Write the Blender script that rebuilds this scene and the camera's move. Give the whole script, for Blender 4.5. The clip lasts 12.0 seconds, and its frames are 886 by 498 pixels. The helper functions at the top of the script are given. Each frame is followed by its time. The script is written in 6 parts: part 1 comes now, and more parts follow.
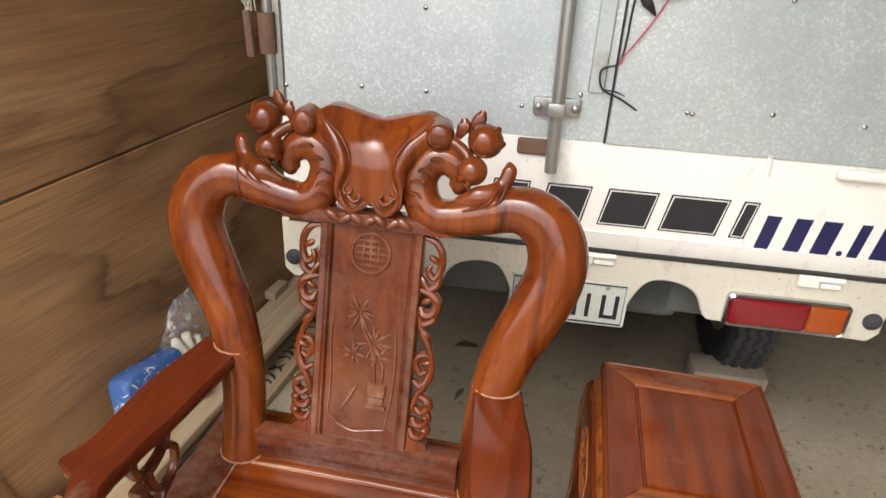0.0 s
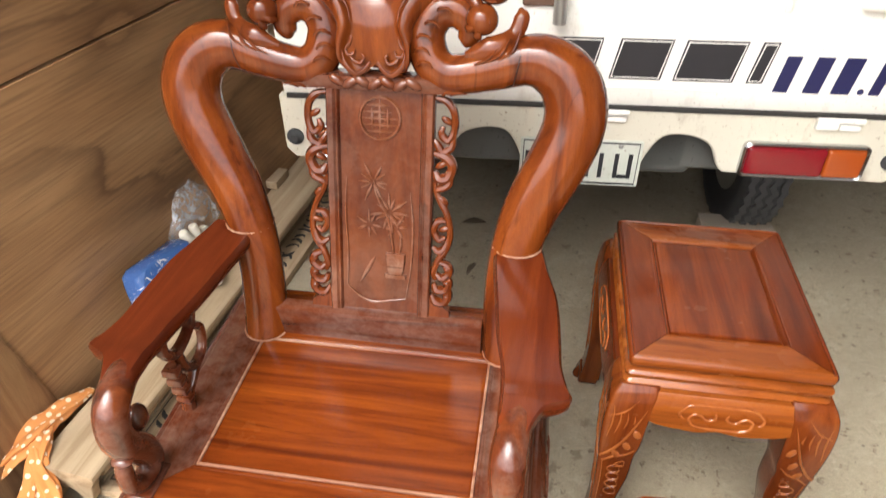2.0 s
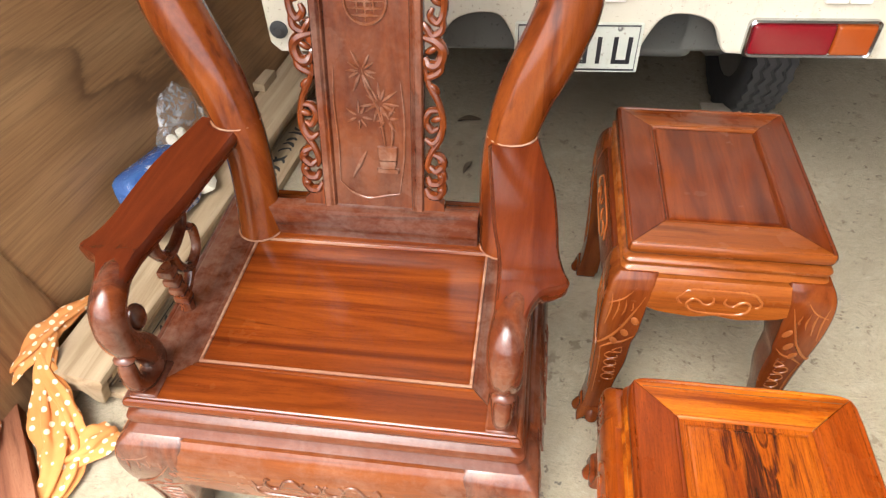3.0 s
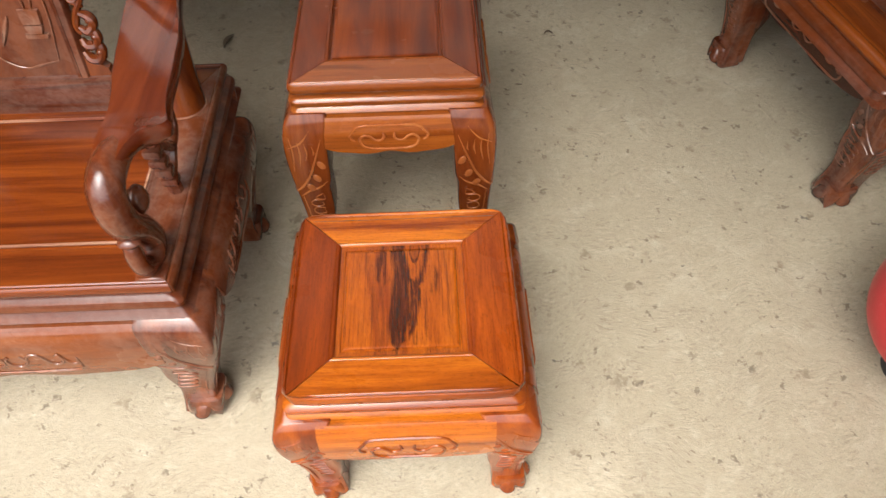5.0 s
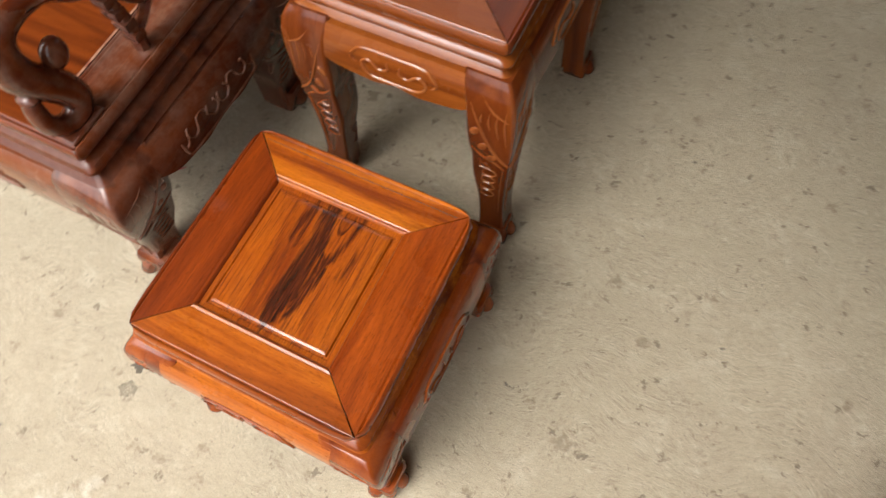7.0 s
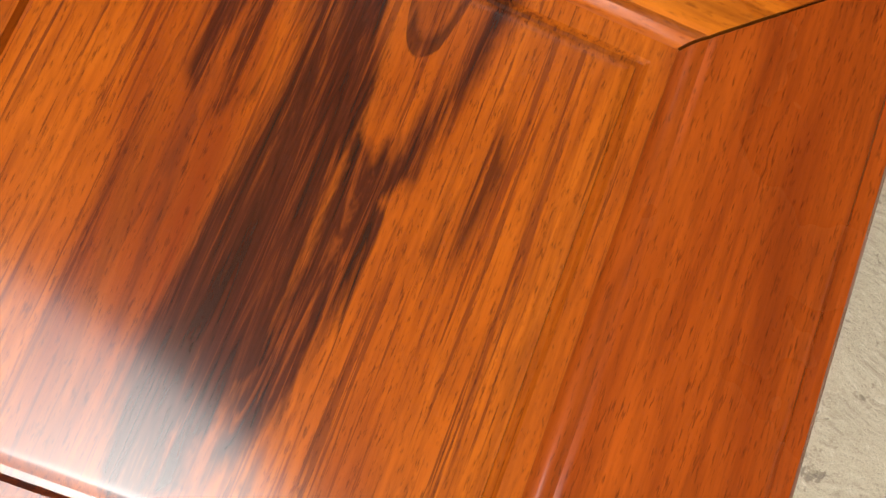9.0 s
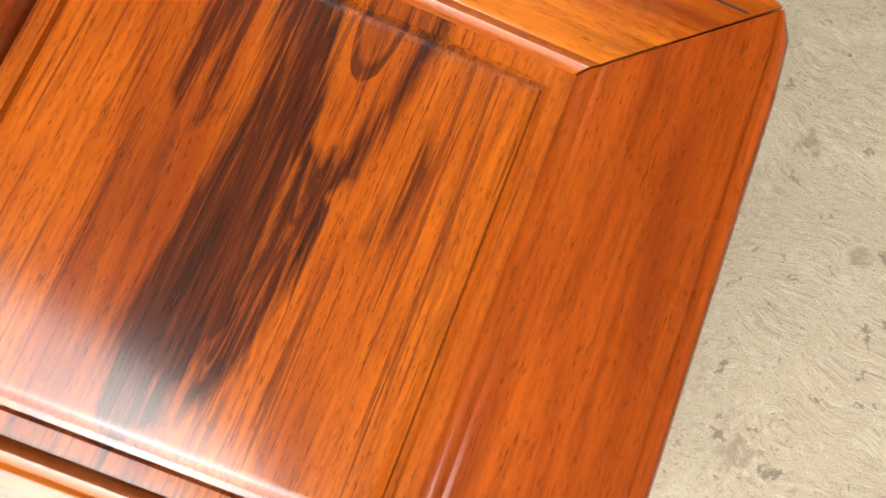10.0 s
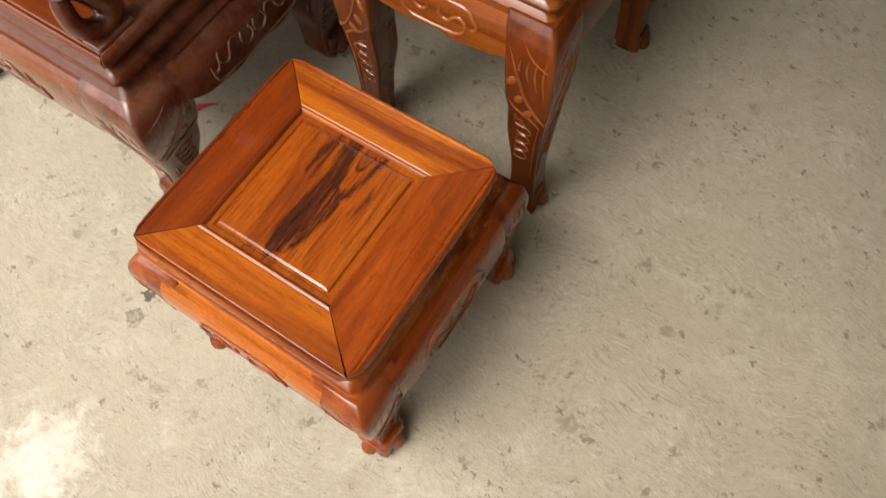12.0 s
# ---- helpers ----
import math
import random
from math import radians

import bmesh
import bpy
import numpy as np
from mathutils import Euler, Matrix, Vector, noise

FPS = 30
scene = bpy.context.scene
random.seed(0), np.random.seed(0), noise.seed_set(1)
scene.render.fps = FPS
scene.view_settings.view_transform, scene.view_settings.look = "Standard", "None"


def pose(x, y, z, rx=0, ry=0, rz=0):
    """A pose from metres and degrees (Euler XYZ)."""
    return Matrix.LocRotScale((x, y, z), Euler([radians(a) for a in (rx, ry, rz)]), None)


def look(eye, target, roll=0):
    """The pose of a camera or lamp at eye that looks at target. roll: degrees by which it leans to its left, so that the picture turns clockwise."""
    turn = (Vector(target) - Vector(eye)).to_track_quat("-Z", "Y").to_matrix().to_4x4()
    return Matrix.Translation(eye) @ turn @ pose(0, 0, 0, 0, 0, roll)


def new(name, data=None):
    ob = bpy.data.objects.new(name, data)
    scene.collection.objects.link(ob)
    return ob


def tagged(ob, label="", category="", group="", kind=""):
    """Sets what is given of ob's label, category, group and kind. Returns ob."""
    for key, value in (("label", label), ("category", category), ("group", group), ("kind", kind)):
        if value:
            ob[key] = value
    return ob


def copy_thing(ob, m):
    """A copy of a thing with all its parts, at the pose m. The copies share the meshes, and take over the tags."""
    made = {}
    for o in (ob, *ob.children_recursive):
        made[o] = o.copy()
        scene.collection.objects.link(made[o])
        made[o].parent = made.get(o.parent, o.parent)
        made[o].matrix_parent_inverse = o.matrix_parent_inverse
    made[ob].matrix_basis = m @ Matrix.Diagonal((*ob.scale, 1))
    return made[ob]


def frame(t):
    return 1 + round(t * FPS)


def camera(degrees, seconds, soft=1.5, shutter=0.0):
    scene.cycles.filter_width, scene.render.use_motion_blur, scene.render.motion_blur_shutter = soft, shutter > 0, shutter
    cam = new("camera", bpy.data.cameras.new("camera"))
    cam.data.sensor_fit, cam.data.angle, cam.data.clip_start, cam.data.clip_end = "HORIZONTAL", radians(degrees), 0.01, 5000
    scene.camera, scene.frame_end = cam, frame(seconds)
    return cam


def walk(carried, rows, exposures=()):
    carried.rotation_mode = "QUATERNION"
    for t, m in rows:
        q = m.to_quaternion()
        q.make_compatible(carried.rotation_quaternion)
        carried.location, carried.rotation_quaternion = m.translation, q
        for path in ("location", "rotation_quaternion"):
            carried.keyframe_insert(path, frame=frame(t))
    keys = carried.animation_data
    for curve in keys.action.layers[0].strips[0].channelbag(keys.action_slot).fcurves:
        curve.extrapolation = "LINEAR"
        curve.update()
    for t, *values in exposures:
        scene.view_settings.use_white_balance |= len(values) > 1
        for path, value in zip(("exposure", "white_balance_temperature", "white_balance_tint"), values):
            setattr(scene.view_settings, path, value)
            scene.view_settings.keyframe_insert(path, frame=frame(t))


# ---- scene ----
cam = camera(67.3, 12.0, soft=1.3, shutter=0.25)
# seconds, eye, target, roll
PATH = [
    (0, (-0.005, 0.204, 1.443), (-0.31, 1.948, 0.515), 3.0),
    (0.5, (-0.02, 0.202, 1.46), (-0.365, 1.989, 0.63), 2.6),
    (1, (-0.028, 0.199, 1.448), (-0.362, 1.97, 0.579), 2.1),
    (1.5, (-0.03, 0.197, 1.43), (-0.325, 1.912, 0.445), 1.2),
    (2, (-0.042, 0.198, 1.382), (-0.295, 1.777, 0.18), -0.4),
    (2.5, (-0.045, 0.203, 1.353), (-0.279, 1.656, -0.002), -2.0),
    (2.7, (-0.045, 0.201, 1.347), (-0.279, 1.626, -0.037), -2.3),
    (4.3, (0.221, 0.171, 1.34), (0.119, 1.507, -0.145), -2.1),
    (4.5, (0.285, 0.158, 1.317), (0.231, 1.457, -0.202), -2.9),
    (5, (0.405, 0.128, 1.299), (0.426, 1.307, -0.316), -1.3),
    (5.5, (0.476, 0.148, 1.298), (0.544, 1.284, -0.346), 0.4),
    (6, (0.578, 0.294, 1.26), (0.642, 1.331, -0.449), 5.6),
    (6.5, (0.636, 0.421, 1.264), (0.636, 1.256, -0.553), 11.7),
    (7, (0.7, 0.497, 1.223), (0.29, 1.194, -0.606), -4.9),
    (7.2, (0.672, 0.531, 1.153), (0.237, 1.101, -0.714), -8.2),
    (8.8, (0.388, 0.685, 0.575), (0.544, 0.952, -1.401), 52.4),
    (9, (0.382, 0.691, 0.58), (0.536, 0.979, -1.393), 49.7),
    (9.5, (0.394, 0.697, 0.587), (0.531, 1.022, -1.381), 43.4),
    (10, (0.41, 0.681, 0.629), (0.516, 1.027, -1.338), 39.0),
    (10.5, (0.446, 0.644, 0.788), (0.484, 1.026, -1.175), 30.9),
    (11, (0.544, 0.536, 1.091), (0.133, 1.057, -0.796), -0.0),
    (11.5, (0.671, 0.502, 1.173), (0.06, 1.179, -0.607), -6.7),
    (12, (0.74, 0.476, 1.152), (0.241, 1.105, -0.68), -5.8),
]
EXPOSURES = [(0, 1.72), (1.5, 1.88), (2.7, 2.22), (4.5, 2.1), (5.0, 1.74), (5.5, 1.5), (6.2, 1.33), (7, 1.46), (9, 1.54), (9.7, 1.82), (10.5, 1.88), (11, 1.56), (11.4, 1.52), (12, 1.36)]
walk(cam, [(t, look(eye, target, roll)) for t, eye, target, roll in PATH], EXPOSURES)

# ---- daylight: hazy sky, the shed's front stands open ----
world = bpy.data.worlds.new("sky")
scene.world = world
world.use_nodes = True
wn = world.node_tree.nodes
wn.clear()
sky = wn.new("ShaderNodeTexSky")
sky.sky_type, sky.sun_disc = "NISHITA", False
sky.sun_elevation, sky.sun_rotation = radians(60), radians(205)
sky.dust_density, sky.air_density = 5.0, 1.0
hsv = wn.new("ShaderNodeHueSaturation")
hsv.inputs["Saturation"].default_value = 0.25
bg = wn.new("ShaderNodeBackground")
bg.inputs["Strength"].default_value = 0.185
wo = wn.new("ShaderNodeOutputWorld")
world.node_tree.links.new(sky.outputs[0], hsv.inputs["Color"])
world.node_tree.links.new(hsv.outputs[0], bg.inputs["Color"])
world.node_tree.links.new(bg.outputs[0], wo.inputs["Surface"])
sun_data = bpy.data.lights.new("sun", "SUN")
sun_data.energy, sun_data.angle, sun_data.color = 0.30, radians(60), (1.0, 0.94, 0.84)
sun = new("sun", sun_data)
sun.matrix_world = look((-2.11, -4.53, 8.66), (0, 0, 0))

# ---- materials ----
class Mat:
    """A node material with a Principled shader and short calls to add nodes."""

    def __init__(self, name, rough=0.5, metal=0.0, coat=0.0, spec=0.5):
        self.m = bpy.data.materials.new(name)
        self.m.use_nodes = True
        self.t = self.m.node_tree
        self.b = self.t.nodes["Principled BSDF"]
        self.set(self.b, "Roughness", rough)
        self.set(self.b, "Metallic", metal)
        self.set(self.b, "Coat Weight", coat)
        self.set(self.b, "Coat Roughness", 0.14)
        self.set(self.b, "Specular IOR Level", spec)

    def set(self, node, key, v):
        if isinstance(v, bpy.types.NodeSocket):
            self.t.links.new(v, node.inputs[key])
        else:
            node.inputs[key].default_value = v

    def coords(self, scale=(1, 1, 1), kind="Object", rot=(0, 0, 0), shift=(0, 0, 0)):
        c = self.t.nodes.new("ShaderNodeTexCoord")
        m = self.t.nodes.new("ShaderNodeMapping")
        self.t.links.new(c.outputs[kind], m.inputs["Vector"])
        m.inputs["Scale"].default_value = scale
        m.inputs["Rotation"].default_value = [radians(a) for a in rot]
        m.inputs["Location"].default_value = shift
        return m.outputs[0]

    def noise(self, vec, scale, detail=4.0, rough=0.55, distort=0.0):
        n = self.t.nodes.new("ShaderNodeTexNoise")
        self.t.links.new(vec, n.inputs["Vector"])
        for k, v in (("Scale", scale), ("Detail", detail), ("Roughness", rough), ("Distortion", distort)):
            n.inputs[k].default_value = v
        return n.outputs["Fac"]

    def voronoi(self, vec, scale, out="Distance", feature="F1"):
        n = self.t.nodes.new("ShaderNodeTexVoronoi")
        n.feature = feature
        self.t.links.new(vec, n.inputs["Vector"])
        n.inputs["Scale"].default_value = scale
        return n.outputs[out]

    def ramp(self, fac, stops):
        n = self.t.nodes.new("ShaderNodeValToRGB")
        self.t.links.new(fac, n.inputs[0])
        while len(n.color_ramp.elements) < len(stops):
            n.color_ramp.elements.new(0.5)
        for e, (p, c) in zip(n.color_ramp.elements, stops):
            e.position = p
            e.color = (c, c, c, 1) if not isinstance(c, tuple) else (*c, 1)
        return n.outputs["Color"]

    def mix(self, fac, a, b, mode="MIX"):
        n = self.t.nodes.new("ShaderNodeMix")
        n.data_type, n.blend_type = "RGBA", mode
        for sock, v in ((n.inputs[0], fac), (n.inputs[6], a), (n.inputs[7], b)):
            if isinstance(v, bpy.types.NodeSocket):
                self.t.links.new(v, sock)
            elif isinstance(v, tuple):
                sock.default_value = (*v, 1)
            else:
                sock.default_value = v
        return n.outputs[2]

    def math(self, op, a, b=0.0, c=0.0):
        n = self.t.nodes.new("ShaderNodeMath")
        n.operation = op
        for i, v in enumerate((a, b, c)):
            if isinstance(v, bpy.types.NodeSocket):
                self.t.links.new(v, n.inputs[i])
            else:
                n.inputs[i].default_value = v
        return n.outputs[0]

    def axis(self, vec, i):
        n = self.t.nodes.new("ShaderNodeSeparateXYZ")
        self.t.links.new(vec, n.inputs[0])
        return n.outputs[i]

    def bump(self, height, strength, dist=0.001):
        n = self.t.nodes.new("ShaderNodeBump")
        self.t.links.new(height, n.inputs["Height"])
        n.inputs["Strength"].default_value, n.inputs["Distance"].default_value = strength, dist
        self.t.links.new(n.outputs[0], self.b.inputs["Normal"])

    def random(self):
        return self.t.nodes.new("ShaderNodeObjectInfo").outputs["Random"]

    def done(self, colour):
        self.set(self.b, "Base Color", colour if isinstance(colour, bpy.types.NodeSocket) else (*colour, 1))
        return self.m


STRETCH = {"x": (0.07, 1, 1), "y": (1, 0.07, 1), "z": (1, 1, 0.07)}


def wood(name, light, mid, dark, grain="y", rough=0.24, coat=0.65, dust=0.0, shift=(0, 0, 0), pores=0.55, calm=0.0, knots=0.0, veins=0.55, grainy=1.0):
    """Lacquered hardwood, the grain running along one axis of the thing."""
    m = Mat(name, rough, coat=coat, spec=0.06)
    v = m.coords(STRETCH[grain], shift=shift)
    broad = m.noise(v, 14.0, 5.0, 0.6, 1.2)
    fine = m.noise(v, 340.0, 5.0, 0.65)
    pore = m.noise(m.coords(tuple(k ** 0.75 for k in STRETCH[grain]), shift=shift), 1100.0, 2.0, 0.6)
    col = m.ramp(broad, [(0.36 - 0.14 * calm, dark), (0.48, mid), (0.63 + 0.10 * calm, light)])
    col = m.mix(m.ramp(fine, [(0.40, 0.0), (0.75, min(1.0, pores * 0.55 * grainy))]), col, dark)
    col = m.mix(m.ramp(pore, [(0.58 - 0.04 * (grainy - 1), 0.0), (0.78 - 0.07 * (grainy - 1), min(1.0, pores * 0.95))]), col, tuple(c * 0.45 for c in dark))
    vein = m.noise(m.coords(tuple(0.5 * k for k in STRETCH[grain]), shift=(3, 1, 2)), 38.0, 4.0, 0.6, 1.5)
    col = m.mix(m.ramp(vein, [(0.60, 0.0), (0.70, veins)]), col, tuple(c * 0.6 for c in dark))
    tone = m.math("MULTIPLY_ADD", m.random(), 0.16, 0.92)
    col = m.mix(1.0, col, m.ramp(tone, [(0.0, 0.0), (1.0, 1.0)]), "MULTIPLY")
    plain = m.coords()
    if knots:
        cell = m.t.nodes.new("ShaderNodeTexVoronoi")
        m.t.links.new(plain, cell.inputs["Vector"])
        cell.inputs["Scale"].default_value = 30.0
        pick = m.ramp(m.axis(cell.outputs["Color"], 0), [(0.90, 0.0), (1.0, 0.11)])
        dot = m.ramp(m.math("SUBTRACT", pick, cell.outputs["Distance"]), [(0.0, 0.0), (0.05, knots)])
        col = m.mix(dot, col, (0.03, 0.007, 0.004))
    smudge = m.noise(plain, 9.0, 4.0, 0.6)
    if dust:
        grime = m.noise(plain, 46.0, 6.0, 0.72, 0.4)
        film = m.math("MULTIPLY", m.ramp(m.math("MULTIPLY_ADD", smudge, 0.5, m.math("MULTIPLY", grime, 0.5)), [(0.43, 0.08), (0.60, 1.0)]), dust * 1.7)
        col = m.mix(film, col, (0.36, 0.28, 0.22))
    m.set(m.b, "Roughness", m.math("MULTIPLY_ADD", smudge, 0.3, rough - 0.1))
    m.bump(m.math("ADD", m.math("MULTIPLY", fine, 0.5), m.math("MULTIPLY", smudge, 0.25)), 0.10, 0.002)
    return m.done(col)


def figured_wood():
    """The stool's middle board: orange wood, a forked near-black heart streak along y, a flame tip and loose dark dashes."""
    m = Mat("figured_wood", 0.3, coat=0.9, spec=0.04)
    m.set(m.b, "Coat Roughness", 0.14)
    v = m.coords(STRETCH["y"])
    broad = m.noise(v, 22.0, 5.0, 0.6, 0.8)
    fine = m.noise(v, 420.0, 5.0, 0.65)
    pore = m.noise(m.coords((1, 0.16, 1)), 1150.0, 3.0, 0.65)
    col = m.ramp(broad, [(0.30, (0.150, 0.024, 0.003)), (0.5, (0.270, 0.058, 0.004)), (0.70, (0.37, 0.096, 0.007))])
    wob = m.math("MULTIPLY", m.math("SUBTRACT", m.noise(m.coords((1, 0.2, 1)), 30.0, 5.0, 0.6, 0.7), 0.5), 0.011)
    x, y = m.math("ADD", m.axis(m.coords(shift=(0.003, 0.001, 0)), 0), wob), m.axis(m.coords(shift=(0.003, 0.001, 0)), 1)
    along = m.math("MULTIPLY_ADD", y, 5.0, 0.5)

    def edge(pts):
        """The x of a boundary that follows y, in metres, from points in millimetres."""
        return m.math("MULTIPLY_ADD", m.ramp(along, [((py + 100) / 200, (px + 50) / 100) for px, py in pts]), 0.1, -0.05)

    def between(a, b):
        return m.math("MINIMUM", m.math("SUBTRACT", x, edge(a)), m.math("SUBTRACT", edge(b), x))

    trunk = between([(-8, -97), (-18, -84), (-21, -58), (-20, -20), (-16, 10), (-14, 45), (-15, 66), (-17, 92)], [(-6, -97), (9, -82), (20, -58), (29, -20), (34, 12), (24, 24), (16, 36), (13, 60), (9, 92)])
    fork = between([(24, 8), (25, 28), (30, 48), (35, 68), (38, 92)], [(24, 8), (39, 28), (42, 50), (45, 72), (47, 92)])
    split = between([(8, -92), (6, -70), (9, -50), (14, -42)], [(13, -92), (12, -70), (13, -50), (14, -42)])
    body = m.math("MAXIMUM", trunk, m.math("SUBTRACT", fork, 0.001))
    body = m.math("MINIMUM", body, m.math("SUBTRACT", 0.002, split))
    streaks = m.math("SUBTRACT", m.noise(v, 60.0, 5.0, 0.7, 1.1), 0.5)
    heart = m.ramp(m.math("MULTIPLY_ADD", body, 85.0, m.math("MULTIPLY_ADD", streaks, 2.6, 0.3)), [(0.12, 0.0), (0.60, 1.0)])
    # flame tip: a dark loop round a paler tongue
    du, dv = m.math("MULTIPLY", m.math("SUBTRACT", x, 0.0235), 105.0), m.math("MULTIPLY", m.math("SUBTRACT", y, 0.094), 34.0)
    rr = m.math("SQRT", m.math("ADD", m.math("MULTIPLY", du, du), m.math("MULTIPLY", dv, dv)))
    loop = m.ramp(rr, [(0.30, 0.35), (0.62, 0.25), (0.80, 0.85), (0.97, 0.75), (1.0, 0.0)])
    dash = m.ramp(m.noise(m.coords((1, 0.09, 1), shift=(0.07, 0.3, 0)), 46.0, 4.0, 0.65, 0.9), [(0.57, 0.0), (0.66, 0.75)])
    # ragged side streaks beside the upper heart
    beside = m.math("MAXIMUM", between([(-30, 14), (-44, 34), (-46, 70), (-38, 92)], [(-30, 14), (-15, 34), (-14, 70), (-20, 92)]), between([(56, -12), (46, 8), (49, 40), (55, 66)], [(56, -12), (62, 8), (66, 40), (58, 66)]))
    ragged = m.noise(m.coords((1, 0.05, 1), shift=(0.4, 0, 0)), 150.0, 4.0, 0.65, 0.5)
    side = m.math("MULTIPLY", m.ramp(m.math("MULTIPLY", beside, 90.0), [(0.0, 0.0), (0.5, 1.0)]), m.ramp(ragged, [(0.46, 0.0), (0.56, 0.85)]))
    dark = m.math("MAXIMUM", m.math("MAXIMUM", heart, loop), m.math("MAXIMUM", side, m.math("MULTIPLY", dash, 0.45)))
    inner = m.ramp(m.noise(m.coords((1, 0.05, 1)), 230.0, 4.0, 0.65, 1.4), [(0.36, (0.012, 0.004, 0.003)), (0.54, (0.042, 0.009, 0.004)), (0.70, (0.17, 0.036, 0.005))])
    lines = m.ramp(m.noise(m.coords((1, 0.035, 1)), 120.0, 5.0, 0.7, 0.6), [(0.56, 0.0), (0.64, 0.7)])
    col = m.mix(lines, col, (0.08, 0.017, 0.006))
    hair = m.noise(m.coords((1, 0.02, 1), shift=(0.2, 0.1, 0)), 520.0, 3.0, 0.6, 0.3)
    col = m.mix(m.ramp(hair, [(0.57, 0.0), (0.64, 0.65)]), col, (0.060, 0.012, 0.005))
    col = m.mix(m.ramp(fine, [(0.4, 0.0), (0.7, 0.6)]), col, (0.125, 0.022, 0.004))
    col = m.mix(m.math("MULTIPLY", dark, 0.94), col, inner)
    col = m.mix(m.ramp(pore, [(0.55, 0.0), (0.70, 0.55)]), col, (0.035, 0.008, 0.004))
    smudge = m.noise(m.coords(), 11.0, 4.0, 0.6)
    m.set(m.b, "Roughness", m.math("MULTIPLY_ADD", smudge, 0.25, 0.1))
    m.bump(m.math("ADD", m.math("MULTIPLY", pore, 0.3), m.math("MULTIPLY", smudge, 0.5)), 0.1, 0.002)
    return m.done(col)


def veneer():
    """Dull brown veneered board: smooth long grain with dark wavy cathedral lines."""
    m = Mat("veneer", 0.40, spec=0.4)
    v = m.coords((1, 0.16, 1))
    broad = m.noise(v, 5.5, 4.0, 0.55, 1.2)
    fine = m.noise(m.coords((1, 0.03, 1)), 150.0, 4.0, 0.6)
    col = m.ramp(broad, [(0.3, (0.37, 0.195, 0.088)), (0.5, (0.445, 0.248, 0.116)), (0.72, (0.51, 0.305, 0.152))])
    hill = m.noise(m.coords((1, 0.30, 1), shift=(0, 0.6, 0.25)), 1.9, 3.0, 0.45, 0.3)
    level = m.math("MULTIPLY_ADD", m.axis(m.coords(), 2), 4.0, m.math("MULTIPLY", hill, 8.0))
    level = m.math("MULTIPLY_ADD", m.noise(v, 9.0, 5.0, 0.65), 0.9, level)
    step = m.math("FRACT", level)
    ring = m.ramp(step, [(0.0, 0.55), (0.06, 0.20), (0.40, 0.0), (0.66, 0.10), (0.88, 0.48), (0.97, 0.74), (1.0, 0.70)])
    fade = m.ramp(m.noise(m.coords((1, 0.3, 1), shift=(2, 5, 1)), 2.6, 3.0, 0.5), [(0.40, 0.30), (0.58, 1.0)])
    col = m.mix(m.math("MULTIPLY", ring, fade), col, (0.088, 0.040, 0.020))
    smoke = m.ramp(m.noise(m.coords((1, 0.10, 1), shift=(1, 2, 7)), 4.2, 5.0, 0.65, 1.0), [(0.52, 0.0), (0.68, 0.50)])
    col = m.mix(smoke, col, (0.135, 0.066, 0.033))
    col = m.mix(m.ramp(fine, [(0.42, 0.0), (0.70, 0.45)]), col, (0.125, 0.060, 0.030))
    m.bump(fine, 0.1, 0.001)
    return m.done(col)


